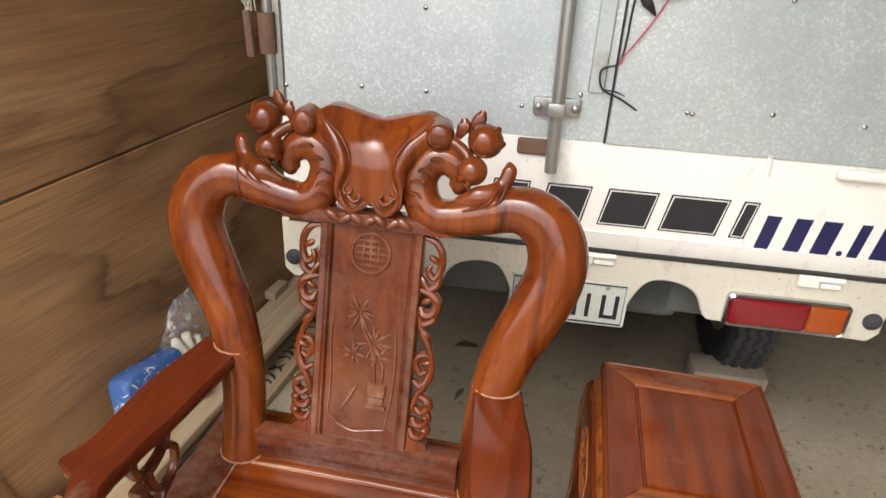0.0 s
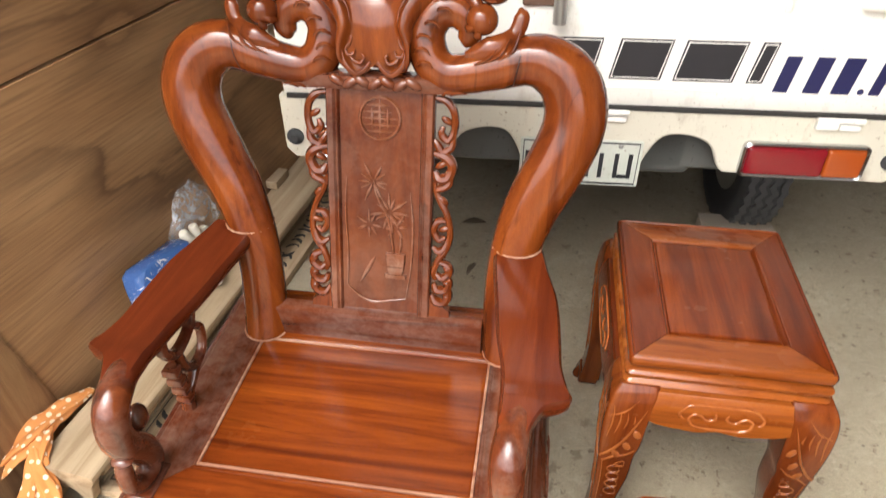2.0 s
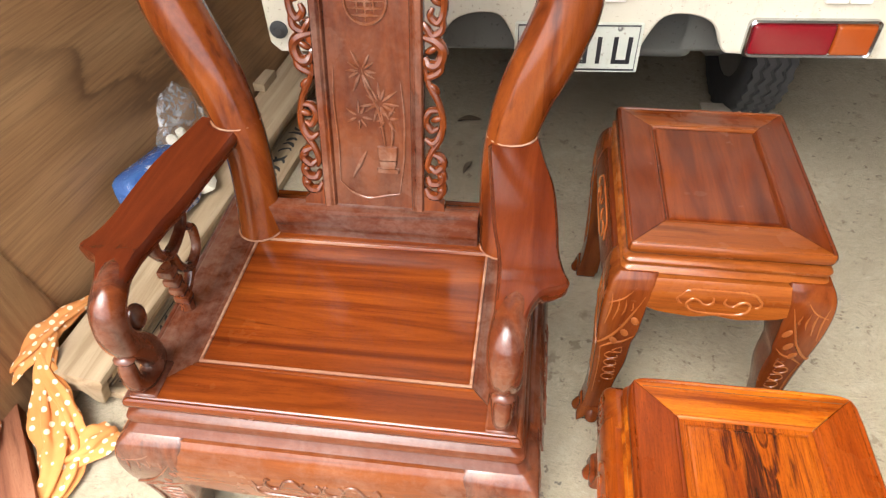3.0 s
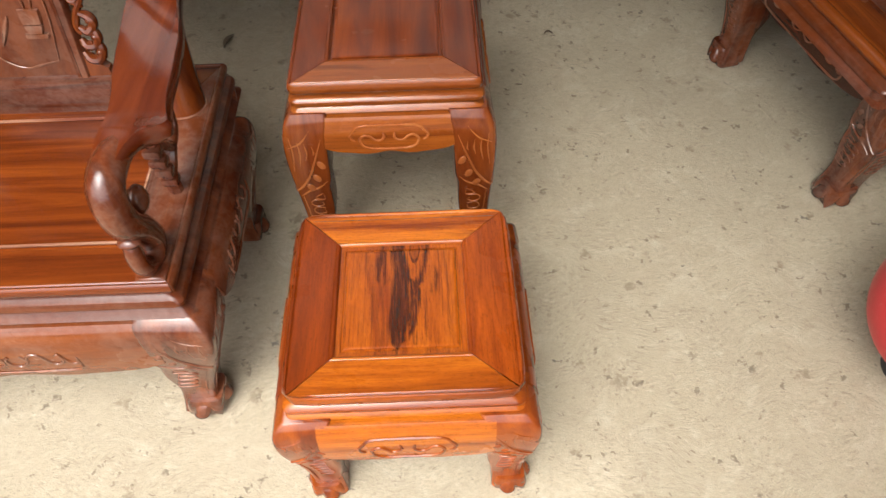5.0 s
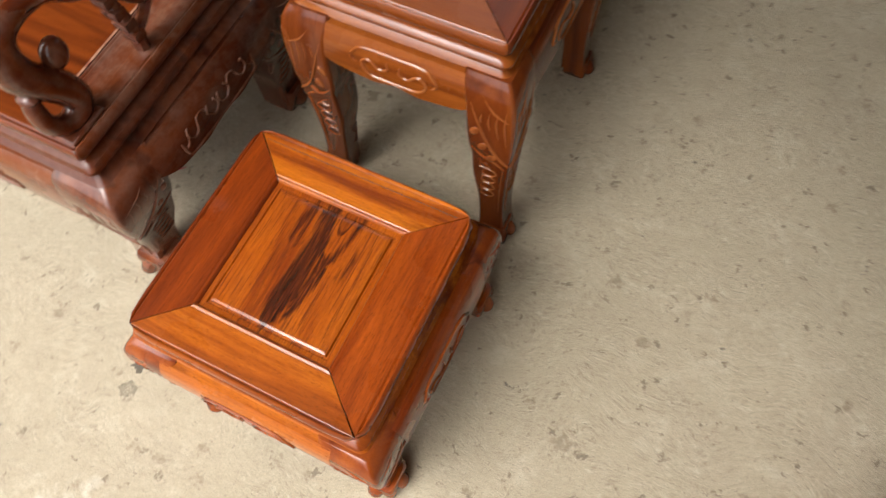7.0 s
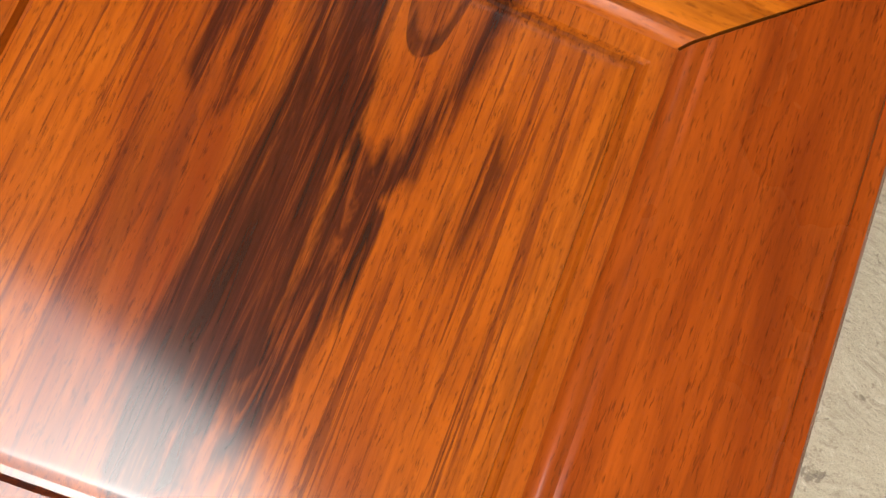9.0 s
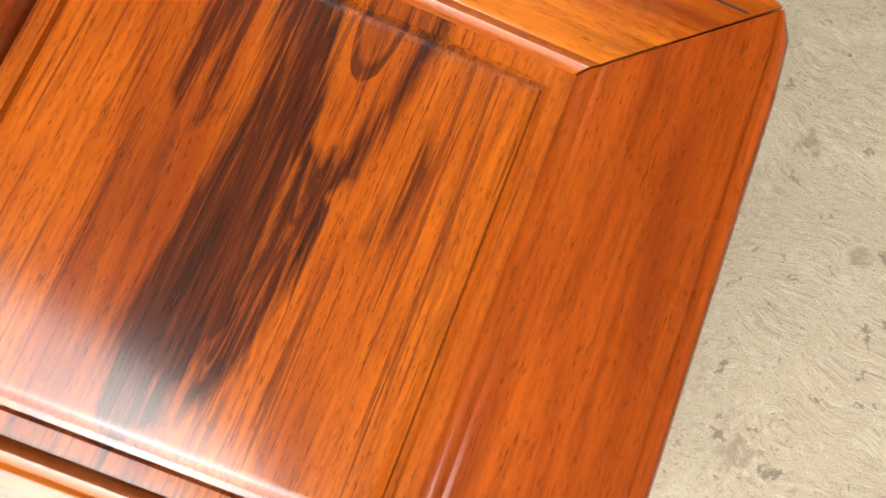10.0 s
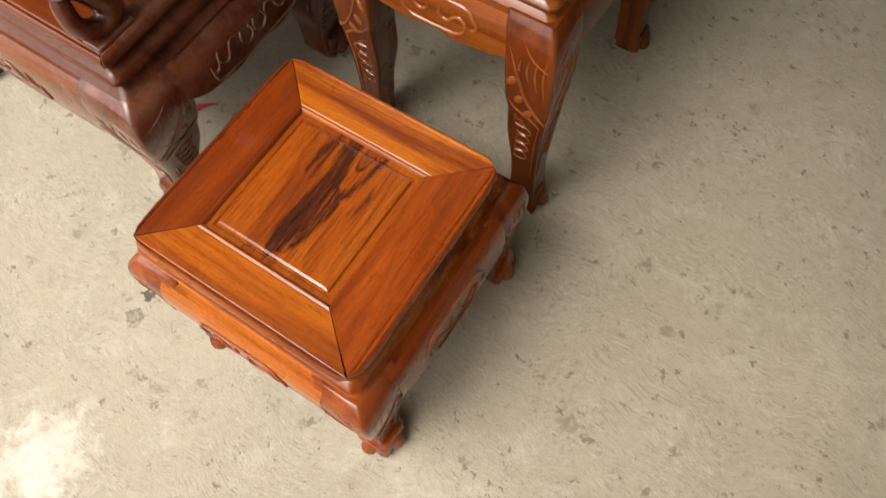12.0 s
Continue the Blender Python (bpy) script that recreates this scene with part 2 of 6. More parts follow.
def concrete():
    """Trowelled concrete: soft mottling, fibrous trowel strokes that turn, grit, small dark pits and brown spots."""
    m = Mat("concrete", 0.85, spec=0.3)
    v = m.coords()
    big = m.noise(v, 1.6, 5.0, 0.6)
    mid = m.noise(v, 7.0, 7.0, 0.70, 0.8)
    mott = m.noise(v, 48.0, 5.0, 0.65, 0.5)
    grit = m.noise(v, 420.0, 4.0, 0.72)
    col = m.ramp(big, [(0.3, (0.305, 0.257, 0.176)), (0.55, (0.350, 0.297, 0.208)), (0.75, (0.395, 0.338, 0.240))])
    col = m.mix(m.ramp(mid, [(0.33, 0.65), (0.52, 0.0)]), col, (0.29, 0.242, 0.170))
    col = m.mix(m.ramp(m.noise(m.coords(shift=(4, 2, 0)), 9.0, 7.0, 0.72, 0.6), [(0.52, 0.0), (0.66, 0.45)]), col, (0.45, 0.40, 0.30))
    col = m.mix(m.ramp(mott, [(0.32, 0.40), (0.50, 0.0)]), col, (0.275, 0.230, 0.162))
    # fibrous strokes: the way they run turns from patch to patch
    turn = m.t.nodes.new("ShaderNodeTexNoise")
    m.t.links.new(v, turn.inputs["Vector"])
    turn.inputs["Scale"].default_value, turn.inputs["Detail"].default_value = 4.5, 2.0
    bent = m.mix(0.10, v, turn.outputs["Color"], "LINEAR_LIGHT")

    def strokes(angle, scale):
        node = m.t.nodes.new("ShaderNodeMapping")
        m.t.links.new(bent, node.inputs["Vector"])
        node.inputs["Rotation"].default_value = (0, 0, radians(angle))
        node.inputs["Scale"].default_value = (0.22, 1, 1)
        return m.noise(node.outputs[0], scale, 4.0, 0.68, 0.6)

    patch = m.noise(v, 3.1, 3.0, 0.55, 1.0)
    fib = m.mix(m.ramp(patch, [(0.44, 0.0), (0.56, 1.0)]), strokes(28, 230.0), strokes(-52, 210.0))
    col = m.mix(m.ramp(fib, [(0.53, 0.0), (0.66, 0.55)]), col, (0.165, 0.132, 0.090))
    col = m.mix(m.ramp(fib, [(0.32, 0.38), (0.46, 0.0)]), col, (0.53, 0.475, 0.365))
    col = m.mix(m.ramp(grit, [(0.54, 0.0), (0.66, 0.75)]), col, (0.15, 0.122, 0.086))
    sand = m.noise(v, 1500.0, 3.0, 0.7)
    col = m.mix(m.ramp(sand, [(0.52, 0.0), (0.66, 0.6)]), col, (0.15, 0.125, 0.090))
    col = m.mix(m.ramp(sand, [(0.32, 0.5), (0.46, 0.0)]), col, (0.62, 0.58, 0.48))
    col = m.mix(m.ramp(grit, [(0.30, 0.35), (0.40, 0.0)]), col, (0.60, 0.56, 0.46))
    # scattered spots of several sizes, each cell with a chance and a size of its own
    wob = m.t.nodes.new("ShaderNodeTexNoise")
    m.t.links.new(v, wob.inputs["Vector"])
    wob.inputs["Scale"].default_value, wob.inputs["Detail"].default_value = 85.0, 6.0
    warp = m.mix(0.024, v, wob.outputs["Color"], "LINEAR_LIGHT")
    for scale, chance, size, soft, shade, amount in ((9.0, 0.76, 0.30, 0.22, (0.235, 0.186, 0.126), 0.55), (21.0, 0.66, 0.44, 0.22, (0.155, 0.118, 0.078), 0.62), (48.0, 0.72, 0.48, 0.20, (0.130, 0.100, 0.070), 0.78), (30.0, 0.955, 0.30, 0.11, (0.090, 0.078, 0.066), 0.80), (105.0, 0.86, 0.40, 0.16, (0.110, 0.088, 0.064), 0.70)):
        cell = m.t.nodes.new("ShaderNodeTexVoronoi")
        m.t.links.new(warp, cell.inputs["Vector"])
        cell.inputs["Scale"].default_value = scale
        pick = m.ramp(m.axis(cell.outputs["Color"], 1), [(chance, 0.0), (1.0, size)])
        spot = m.ramp(m.math("SUBTRACT", pick, cell.outputs["Distance"]), [(0.0, 0.0), (soft, 1.0)])
        col = m.mix(m.math("MULTIPLY", spot, amount), col, shade)
    # two old drips
    for px, py, r0, r1, amount in ((0.012, 0.499, 0.0, 0.013, 0.9), (0.018, 0.454, 0.006, 0.020, 0.6)):
        dx, dy = m.math("SUBTRACT", m.axis(warp, 0), px), m.math("SUBTRACT", m.axis(warp, 1), py)
        dist = m.math("SQRT", m.math("ADD", m.math("MULTIPLY", dx, dx), m.math("MULTIPLY", dy, dy)))
        ring = m.ramp(m.math("MULTIPLY", dist, 30.0), [(max(0.0, r0 * 30 - 0.12), 1.0 if r0 == 0 else 0.35), (r1 * 18, 1.0), (r1 * 30, 0.0)])
        col = m.mix(m.math("MULTIPLY", ring, amount), col, (0.055, 0.045, 0.034))
    # a ragged whitish patch
    dx, dy = m.math("SUBTRACT", m.axis(warp, 0), 0.062), m.math("SUBTRACT", m.axis(warp, 1), 0.175)
    dist = m.math("SQRT", m.math("ADD", m.math("MULTIPLY", dx, dx), m.math("MULTIPLY", dy, dy)))
    ragged = m.noise(v, 26.0, 6.0, 0.72, 0.8)
    dab = m.ramp(m.math("MULTIPLY_ADD", m.math("SUBTRACT", ragged, 0.5), 0.30, dist), [(0.01, 1.0), (0.11, 0.0)])
    col = m.mix(m.math("MULTIPLY", dab, 0.42), col, (0.74, 0.71, 0.62))
    m.bump(m.math("ADD", m.math("MULTIPLY", grit, 0.35), m.math("ADD", m.math("MULTIPLY", fib, 0.6), m.math("MULTIPLY", mott, 0.8))), 0.7, 0.003)
    return m.done(col)


def galvanised():
    m = Mat("galvanised", 0.42, metal=0.5)
    v = m.coords()
    cell = m.voronoi(v, 230.0, "Color")
    big = m.noise(v, 3.0, 4.0, 0.6)
    run = m.noise(m.coords((1, 1, 0.25)), 11.0, 4.0, 0.6)
    g = m.axis(cell, 0)
    col = m.ramp(g, [(0.0, (0.53, 0.58, 0.575)), (0.75, (0.62, 0.67, 0.66)), (1.0, (0.77, 0.81, 0.80))])
    col = m.mix(m.ramp(big, [(0.42, 0.0), (0.62, 0.5)]), col, (0.43, 0.49, 0.51))
    col = m.mix(m.ramp(run, [(0.55, 0.0), (0.70, 0.35)]), col, (0.42, 0.47, 0.48))
    m.set(m.b, "Roughness", m.math("MULTIPLY_ADD", g, 0.2, 0.4))
    m.bump(m.noise(v, 6.0, 2.0, 0.5), 0.25, 0.006)
    return m.done(col)


def painted(name, colour, rough=0.4, dirt=(0.22, 0.13, 0.06), amount=0.5, scale=10.0, metal=0.0):
    m = Mat(name, rough, metal=metal)
    v = m.coords()
    stain = m.noise(m.coords((1, 1, 0.5)), scale, 6.0, 0.7)
    speck = m.noise(v, scale * 12, 3.0, 0.6)
    col = m.mix(m.math("MULTIPLY", m.ramp(stain, [(0.56, 0.0), (0.74, 1.0)]), amount), colour, dirt)
    col = m.mix(m.math("MULTIPLY", m.ramp(speck, [(0.64, 0.0), (0.70, 1.0)]), amount), col, dirt)
    m.set(m.b, "Roughness", m.math("MULTIPLY_ADD", stain, 0.3, rough - 0.1))
    m.bump(stain, 0.06, 0.002)
    return m.done(col)


def plain(name, colour, rough=0.5, metal=0.0, vary=0.15, scale=40.0, coat=0.0):
    m = Mat(name, rough, metal=metal, coat=coat)
    n = m.noise(m.coords(), scale, 4.0, 0.6)
    return m.done(m.mix(m.math("MULTIPLY", n, vary * 2), colour, tuple(c * 0.5 for c in colour)))


CHAIR_L, CHAIR_M, CHAIR_D = (0.1505, 0.0344, 0.00731), (0.086, 0.01677, 0.00413), (0.03268, 0.00585, 0.00241)
chair_wood = {g: wood("chair_wood_" + g, CHAIR_L, CHAIR_M, CHAIR_D, g, 0.17, coat=0.8, dust=0.07, pores=0.4, calm=0.5) for g in "xyz"}
carved_wood = wood("carved_wood", (0.165, 0.039, 0.0085), (0.112, 0.0235, 0.0052), (0.050, 0.0098, 0.0031), "z", 0.16, pores=0.25, calm=1.0)
seat_wood = wood("seat_wood", (0.205, 0.04592, 0.00615), (0.1107, 0.02132, 0.00369), (0.0369, 0.00615, 0.00197), "x", 0.18, dust=0.0, calm=0.5, pores=0.45, veins=0.35)
dusty_wood = {g: wood("dusty_wood_" + g, CHAIR_L, CHAIR_M, CHAIR_D, g, 0.30, coat=0.4, dust=0.05 if g == "x" else 0.11, calm=0.6, veins=0.2) for g in "xy"}
post_wood = wood("post_wood", (0.189, 0.045, 0.00792), (0.1215, 0.02475, 0.00468), (0.0495, 0.009, 0.00252), "z", 0.14, pores=0.35, calm=0.5, knots=0.6)
table_wood = {g: wood("table_wood_" + g, (0.185, 0.036, 0.0055), (0.108, 0.0190, 0.0036), (0.040, 0.0065, 0.0022), g, 0.18, coat=0.45, calm=0.7, pores=0.35, veins=0.15) for g in "xyz"}
table_pale = wood("table_pale", (0.27, 0.0792, 0.0126), (0.2025, 0.0504, 0.00765), (0.1035, 0.0216, 0.0045), "x", 0.22)
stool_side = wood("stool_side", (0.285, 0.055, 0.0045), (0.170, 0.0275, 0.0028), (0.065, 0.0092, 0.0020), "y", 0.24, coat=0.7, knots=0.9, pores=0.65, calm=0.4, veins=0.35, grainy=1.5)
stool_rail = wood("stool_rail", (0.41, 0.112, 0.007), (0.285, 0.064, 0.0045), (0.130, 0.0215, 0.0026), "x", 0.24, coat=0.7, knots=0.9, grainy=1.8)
stool_leg = wood("stool_leg", (0.2376, 0.05184, 0.00648), (0.1656, 0.03024, 0.00432), (0.0792, 0.01224, 0.00288), "z", 0.2)
leg_wood = wood("leg_wood", (0.1804, 0.044, 0.00792), (0.1232, 0.02552, 0.00528), (0.05456, 0.01012, 0.00308), "z", 0.18, pores=0.35, calm=0.6, veins=0.3)
apron_wood = wood("apron_wood", (0.216, 0.0576, 0.009), (0.1485, 0.0342, 0.0063), (0.0675, 0.01305, 0.0036), "x", 0.20, dust=0.06, pores=0.35, calm=0.5, veins=0.3)
# paler than the legs: highlights and dust on raised lines put into the colour
carving_glint_wood = wood("carving_glint_wood", (0.31, 0.105, 0.028), (0.23, 0.066, 0.016), (0.12, 0.029, 0.008), "z", 0.16, pores=0.2, calm=1.0, veins=0.1)
# maroon wood, darkened further to carry the shade on the turned chairs' aprons
maroon_shade_wood = wood("maroon_shade_wood", (0.085, 0.0165, 0.0045), (0.050, 0.0090, 0.0028), (0.022, 0.0038, 0.0018), "x", 0.17, coat=0.8, pores=0.35, calm=0.6, veins=0.2)
# paler and pinker than the splat: dust plus painted-in highlights of the relief
relief_wood = wood("relief_wood", (0.171, 0.0495, 0.0162), (0.117, 0.0306, 0.0099), (0.054, 0.0126, 0.0045), "z", 0.17, dust=0.12, pores=0.2, calm=1.0, veins=0.1)
splat_wood = wood("splat_wood", (0.129, 0.03096, 0.00774), (0.0817, 0.0172, 0.0043), (0.0387, 0.00688, 0.00258), "z", 0.20, dust=0.03, pores=0.3, calm=0.8, veins=0.2)
dark_wood = plain("dark_wood", (0.030, 0.008, 0.004), 0.5)
stool_heart = figured_wood()
veneer_mat = veneer()
raw_wood = wood("raw_wood", (0.49, 0.38, 0.25), (0.42, 0.315, 0.20), (0.31, 0.222, 0.135), "y", 0.6, coat=0.0, pores=0.3)
concrete_mat = concrete()
galv_mat = galvanised()
white_paint = painted("white_paint", (0.87, 0.85, 0.78), 0.35, amount=0.35)
cream_paint = painted("cream_paint", (0.64, 0.60, 0.49), 0.45, amount=0.6)
steel_mat = painted("steel", (0.42, 0.42, 0.40), 0.35, (0.10, 0.06, 0.04), 0.6, 18.0, metal=0.8)
rust_mat = painted("rusty_steel", (0.16, 0.085, 0.055), 0.7, (0.06, 0.035, 0.025), 0.7, 20.0)
under_mat = painted("underbody_grey", (0.13, 0.13, 0.115), 0.6, (0.05, 0.042, 0.035), 0.7, 9.0)
# near-black for the foot ring, and for shade drawn into seams, grooves and piercings
dark_mat = plain("dark_parts_and_shade", (0.030, 0.028, 0.025), 0.7)
rubber_mat = plain("rubber", (0.050, 0.051, 0.054), 0.75, vary=0.3)
red_lens = plain("red_lens", (0.22, 0.007, 0.013), 0.22, coat=0.5)
amber_lens = plain("amber_lens", (0.38, 0.070, 0.010), 0.22, coat=0.5)
black_paint = plain("black_paint", (0.022, 0.022, 0.026), 0.45)
navy_paint = plain("navy_paint", (0.016, 0.018, 0.085), 0.45)
chrome_mat = plain("worn_chrome", (0.55, 0.55, 0.55), 0.25, metal=1.0)
tread_mat = plain("tread_rubber", (0.085, 0.087, 0.090), 0.8, vary=0.3)
red_paint = painted("red_paint", (0.42, 0.016, 0.022), 0.38, (0.48, 0.16, 0.13), 0.55, 7.0)
cable_red = plain("cable_red", (0.50, 0.11, 0.14), 0.5)
stained_sheet = painted("stained_sheet", (0.50, 0.55, 0.54), 0.45, (0.24, 0.13, 0.07), 0.7, 13.0, metal=0.4)
hose_mat = plain("hose", (0.55, 0.42, 0.17), 0.4)
plaster_mat = painted("plaster", (0.56, 0.53, 0.48), 0.8, (0.30, 0.27, 0.23), 0.6, 2.0)
roof_mat = painted("roof_sheet", (0.36, 0.35, 0.33), 0.6, (0.22, 0.17, 0.12), 0.5, 3.0)
dust_mat = wood("dusty_joint", (0.40, 0.24, 0.16), (0.28, 0.14, 0.085), (0.16, 0.05, 0.03), "x", 0.55, coat=0.0)
table_rail = wood("table_rail", (0.2295, 0.0595, 0.0085), (0.17, 0.03825, 0.00595), (0.085, 0.0153, 0.003825), "x", 0.2)

# ---- mesh helpers ----
def part(name, bm, material, parent, label="", sharp=38):
    """Links a bmesh as one mesh object under its thing."""
    bmesh.ops.recalc_face_normals(bm, faces=bm.faces)
    me = bpy.data.meshes.new(name)
    bm.to_mesh(me)
    bm.free()
    me.polygons.foreach_set("use_smooth", [True] * len(me.polygons))
    me.set_sharp_from_angle(angle=radians(sharp))
    me.materials.append(material)
    ob = new(name, me)
    if parent:
        ob.parent = parent
    return tagged(ob, label)


def thing(name, label, category, m, group="", kind=""):
    ob = new(name)
    ob.empty_display_size = 0.05
    ob.matrix_world = m
    return tagged(ob, label, category, group, kind)


def single(name, bm, material, label, category, m=Matrix(), group="", kind="", sharp=38):
    ob = part(name, bm, material, None, "", sharp)
    ob.matrix_world = m
    return tagged(ob, label, category, group, kind)


def loft(bm, loops, closed=False, caps=True):
    """Joins loops of equal length with quads."""
    rows = [[bm.verts.new(p) for p in loop] for loop in loops]
    n = len(rows[0])
    pairs = list(zip(rows, rows[1:])) + ([(rows[-1], rows[0])] if closed else [])
    for a, b in pairs:
        for i in range(n):
            bm.faces.new((a[i], a[(i + 1) % n], b[(i + 1) % n], b[i]))
    if caps and not closed:
        bm.faces.new(rows[0])
        bm.faces.new(rows[-1])
    return bm


def smooth_path(pts, steps=6):
    """Catmull-Rom through points of any width."""
    pts = [np.array(p, float) for p in pts]
    ext = [2 * pts[0] - pts[1], *pts, 2 * pts[-1] - pts[-2]]
    out = []
    for i in range(1, len(ext) - 2):
        p0, p1, p2, p3 = ext[i - 1:i + 3]
        for k in range(steps):
            t = k / steps
            out.append(0.5 * (2 * p1 + (p2 - p0) * t + (2 * p0 - 5 * p1 + 4 * p2 - p3) * t * t + (3 * p1 - p0 - 3 * p2 + p3) * t ** 3))
    out.append(pts[-1])
    return out


def tube(bm, pts, n=8, steps=5, flat=1.0, up=(0, 1, 0)):
    """Sweeps a round (or flattened) section along points (x, y, z, radius)."""
    path = smooth_path(pts, steps)
    loops = []
    ref = Vector(up)
    for i, p in enumerate(path):
        a, b = path[max(i - 1, 0)], path[min(i + 1, len(path) - 1)]
        d = Vector(b[:3] - a[:3]).normalized()
        side = ref - d * ref.dot(d)
        if side.length < 0.05:
            side = Vector((1, 0, 0)) - d * d.x
        side.normalize()
        other = d.cross(side)
        r = max(float(p[3]), 0.0004)
        loops.append([Vector(p[:3]) + r * (math.cos(k * math.tau / n) * other + flat * math.sin(k * math.tau / n) * side) for k in range(n)])
    return loft(bm, loops)


def blob(bm, c, r, rot=(0, 0, 0), seg=12, rings=8):
    m = pose(*c, *rot) @ Matrix.Diagonal((*r, 1))
    bmesh.ops.create_uvsphere(bm, u_segments=seg, v_segments=rings, radius=1.0, matrix=m)
    return bm


def box(bm, lo, hi, bevel=0.002, seg=1, m=Matrix()):
    lo, hi = Vector(lo), Vector(hi)
    new_bm = bmesh.new()
    bmesh.ops.create_cube(new_bm, size=1.0, matrix=Matrix.Translation((lo + hi) / 2) @ Matrix.Diagonal((*(hi - lo), 1)))
    if bevel:
        bmesh.ops.bevel(new_bm, geom=list(new_bm.edges), offset=bevel, segments=seg, affect="EDGES", profile=0.6)
    back = {v: bm.verts.new(m @ v.co) for v in new_bm.verts}
    for f in new_bm.faces:
        bm.faces.new([back[v] for v in f.verts])
    new_bm.free()
    return bm


def slab(bm, outline, y0, y1, bevel=0.0):
    """A plate in the xz plane from an outline of (x, z), from y0 to y1, with a softened front edge."""
    c = np.mean(np.array(outline), axis=0)
    if bevel:
        inner = []
        n = len(outline)
        for i in range(n):
            a, b, d = (np.array(outline[j % n], float) for j in (i - 1, i, i + 1))
            e1, e2 = b - a, d - b
            nrm = np.array((-(e1 / max(np.linalg.norm(e1), 1e-6) + e2 / max(np.linalg.norm(e2), 1e-6))[1], (e1 / max(np.linalg.norm(e1), 1e-6) + e2 / max(np.linalg.norm(e2), 1e-6))[0]))
            nrm = nrm / max(np.linalg.norm(nrm), 1e-6)
            area = sum(outline[k][0] * outline[(k + 1) % n][1] - outline[(k + 1) % n][0] * outline[k][1] for k in range(n))
            inner.append(b + (nrm if area > 0 else -nrm) * bevel)
        loops = [[(p[0], y0, p[1]) for p in inner], [(p[0], y0 + bevel, p[1]) for p in outline], [(p[0], y1, p[1]) for p in outline]]
    else:
        loops = [[(p[0], y0, p[1]) for p in outline], [(p[0], y1, p[1]) for p in outline]]
    return loft(bm, loops)


def rounded_rect(hx, hy, r, z, n=4, c=(0, 0)):
    pts = []
    for sx, sy, a0 in ((1, 1, 0), (-1, 1, 90), (-1, -1, 180), (1, -1, 270)):
        for k in range(n + 1):
            a = radians(a0 + 90 * k / n)
            pts.append((c[0] + sx * (hx - r) + r * math.cos(a), c[1] + sy * (hy - r) + r * math.sin(a), z))
    return pts


def mitred_top(parent, W, D, w, d, z, thick, mats, rad=0.007, shift=(0, 0)):
    """Four mitred boards round a sunk panel, z being their upper face. mats: rail, stile."""
    h = thick
    prof = [(0.0, z - h * 0.48), (0.010, z - h * 0.24), (0.032, z - h * 0.05), (0.062, z + 0.0010), (0.092, z + 0.0006), (0.116, z - 0.0016), (0.132, z - 0.0008), (0.140, z - 0.0002), (0.155, z), (0.16, z), (0.872, z), (0.878, z), (0.888, z - 0.0002), (0.905, z - 0.0008), (0.925, z - 0.0001), (0.955, z + 0.0002), (0.98, z - 0.0010), (1.0, z - 0.004), (1.0, z - h), (0.05, z - h), (0.012, z - h * 0.8)]
    gap = 0.0008

    def board(sign, along_x):
        bm = bmesh.new()
        L0, L1, T0, T1 = (W / 2, w / 2, D / 2, d / 2) if along_x else (D / 2, d / 2, W / 2, w / 2)
        loops = []
        for e, trim in ((-1, 1.0), (-1, 0.45), (-1, 0.0), (1, 0.0), (1, 0.45), (1, 1.0)):
            loop = []
            for s, zz in prof:
                edge = max(0.0, 1 - s / 0.14)
                back, tuck = {1.0: (gap + rad * 0.55 * edge, 0.55), 0.45: (rad, 0.12), 0.0: (rad * 2.4, 0.0)}[trim]
                ln = L0 + (L1 - L0) * s - back
                tr = T0 + (T1 - T0) * s - rad * tuck * edge
                p = (e * ln, sign * tr) if along_x else (sign * tr, e * ln)
                loop.append((p[0] + shift[0] * s, p[1] + shift[1] * s, zz))
            loops.append(loop)
        loft(bm, loops)
        return bm

    for s in (-1, 1):
        part("top_rail", board(s, True), mats[0], parent)
    for s in (-1, 1):
        part("top_stile", board(s, False), mats[1], parent)


def sunk_panel(parent, w, d, z, mat, margin=0.013, name="top_panel", at=(0, 0)):
    bm = bmesh.new()
    hw, hd = w / 2 + 0.0005, d / 2 + 0.0005
    loops = [rounded_rect(hw - o, hd - o, 0.0005, z + dz, 1, at) for o, dz in ((0, -0.012), (0, -0.0045), (margin - 0.005, -0.0050), (margin - 0.0038, -0.0072), (margin - 0.0015, -0.0070), (margin, -0.0030), (margin + 0.0030, -0.0016), (margin + 0.0040, -0.0015), (margin + 0.0060, -0.0015), (margin + 0.0075, -0.0015))]
    loft(bm, loops)
    part(name, bm, mat, parent, sharp=25)


def mouldings(parent, W, D, z_hi, z_lo, mat, out=0.0, name="moulding"):
    """The waist and the rolled lip under a top: W and D are the top's."""
    bm = bmesh.new()
    h = z_hi - z_lo
    prof = [(-0.008, 0.0), (-0.010, 0.14), (-0.004, 0.21), (0.003, 0.27), (0.0065, 0.40), (0.0055, 0.56), (-0.002, 0.64), (-0.002, 0.74), (0.005, 0.88), (0.008 + out, 1.0)]
    loops = [rounded_rect(W / 2 + o, D / 2 + o, 0.014, z_hi - f * h) for o, f in prof]
    loft(bm, loops)
    part(name, bm, mat, parent)


REACH_AT = [0.05, 0.10, 0.18, 0.30, 0.45, 0.60, 0.66, 0.76, 0.86, 0.93, 0.97, 1.0]
REACH = [1.0, 0.86, 0.70, 0.64, 0.72, 0.86, 0.94, 1.0, 0.97, 0.82, 0.58, 0.25]


def reach_at(f):
    """How far a leg or an apron stands out at a share of its height."""
    return float(np.interp(f, REACH_AT, REACH))


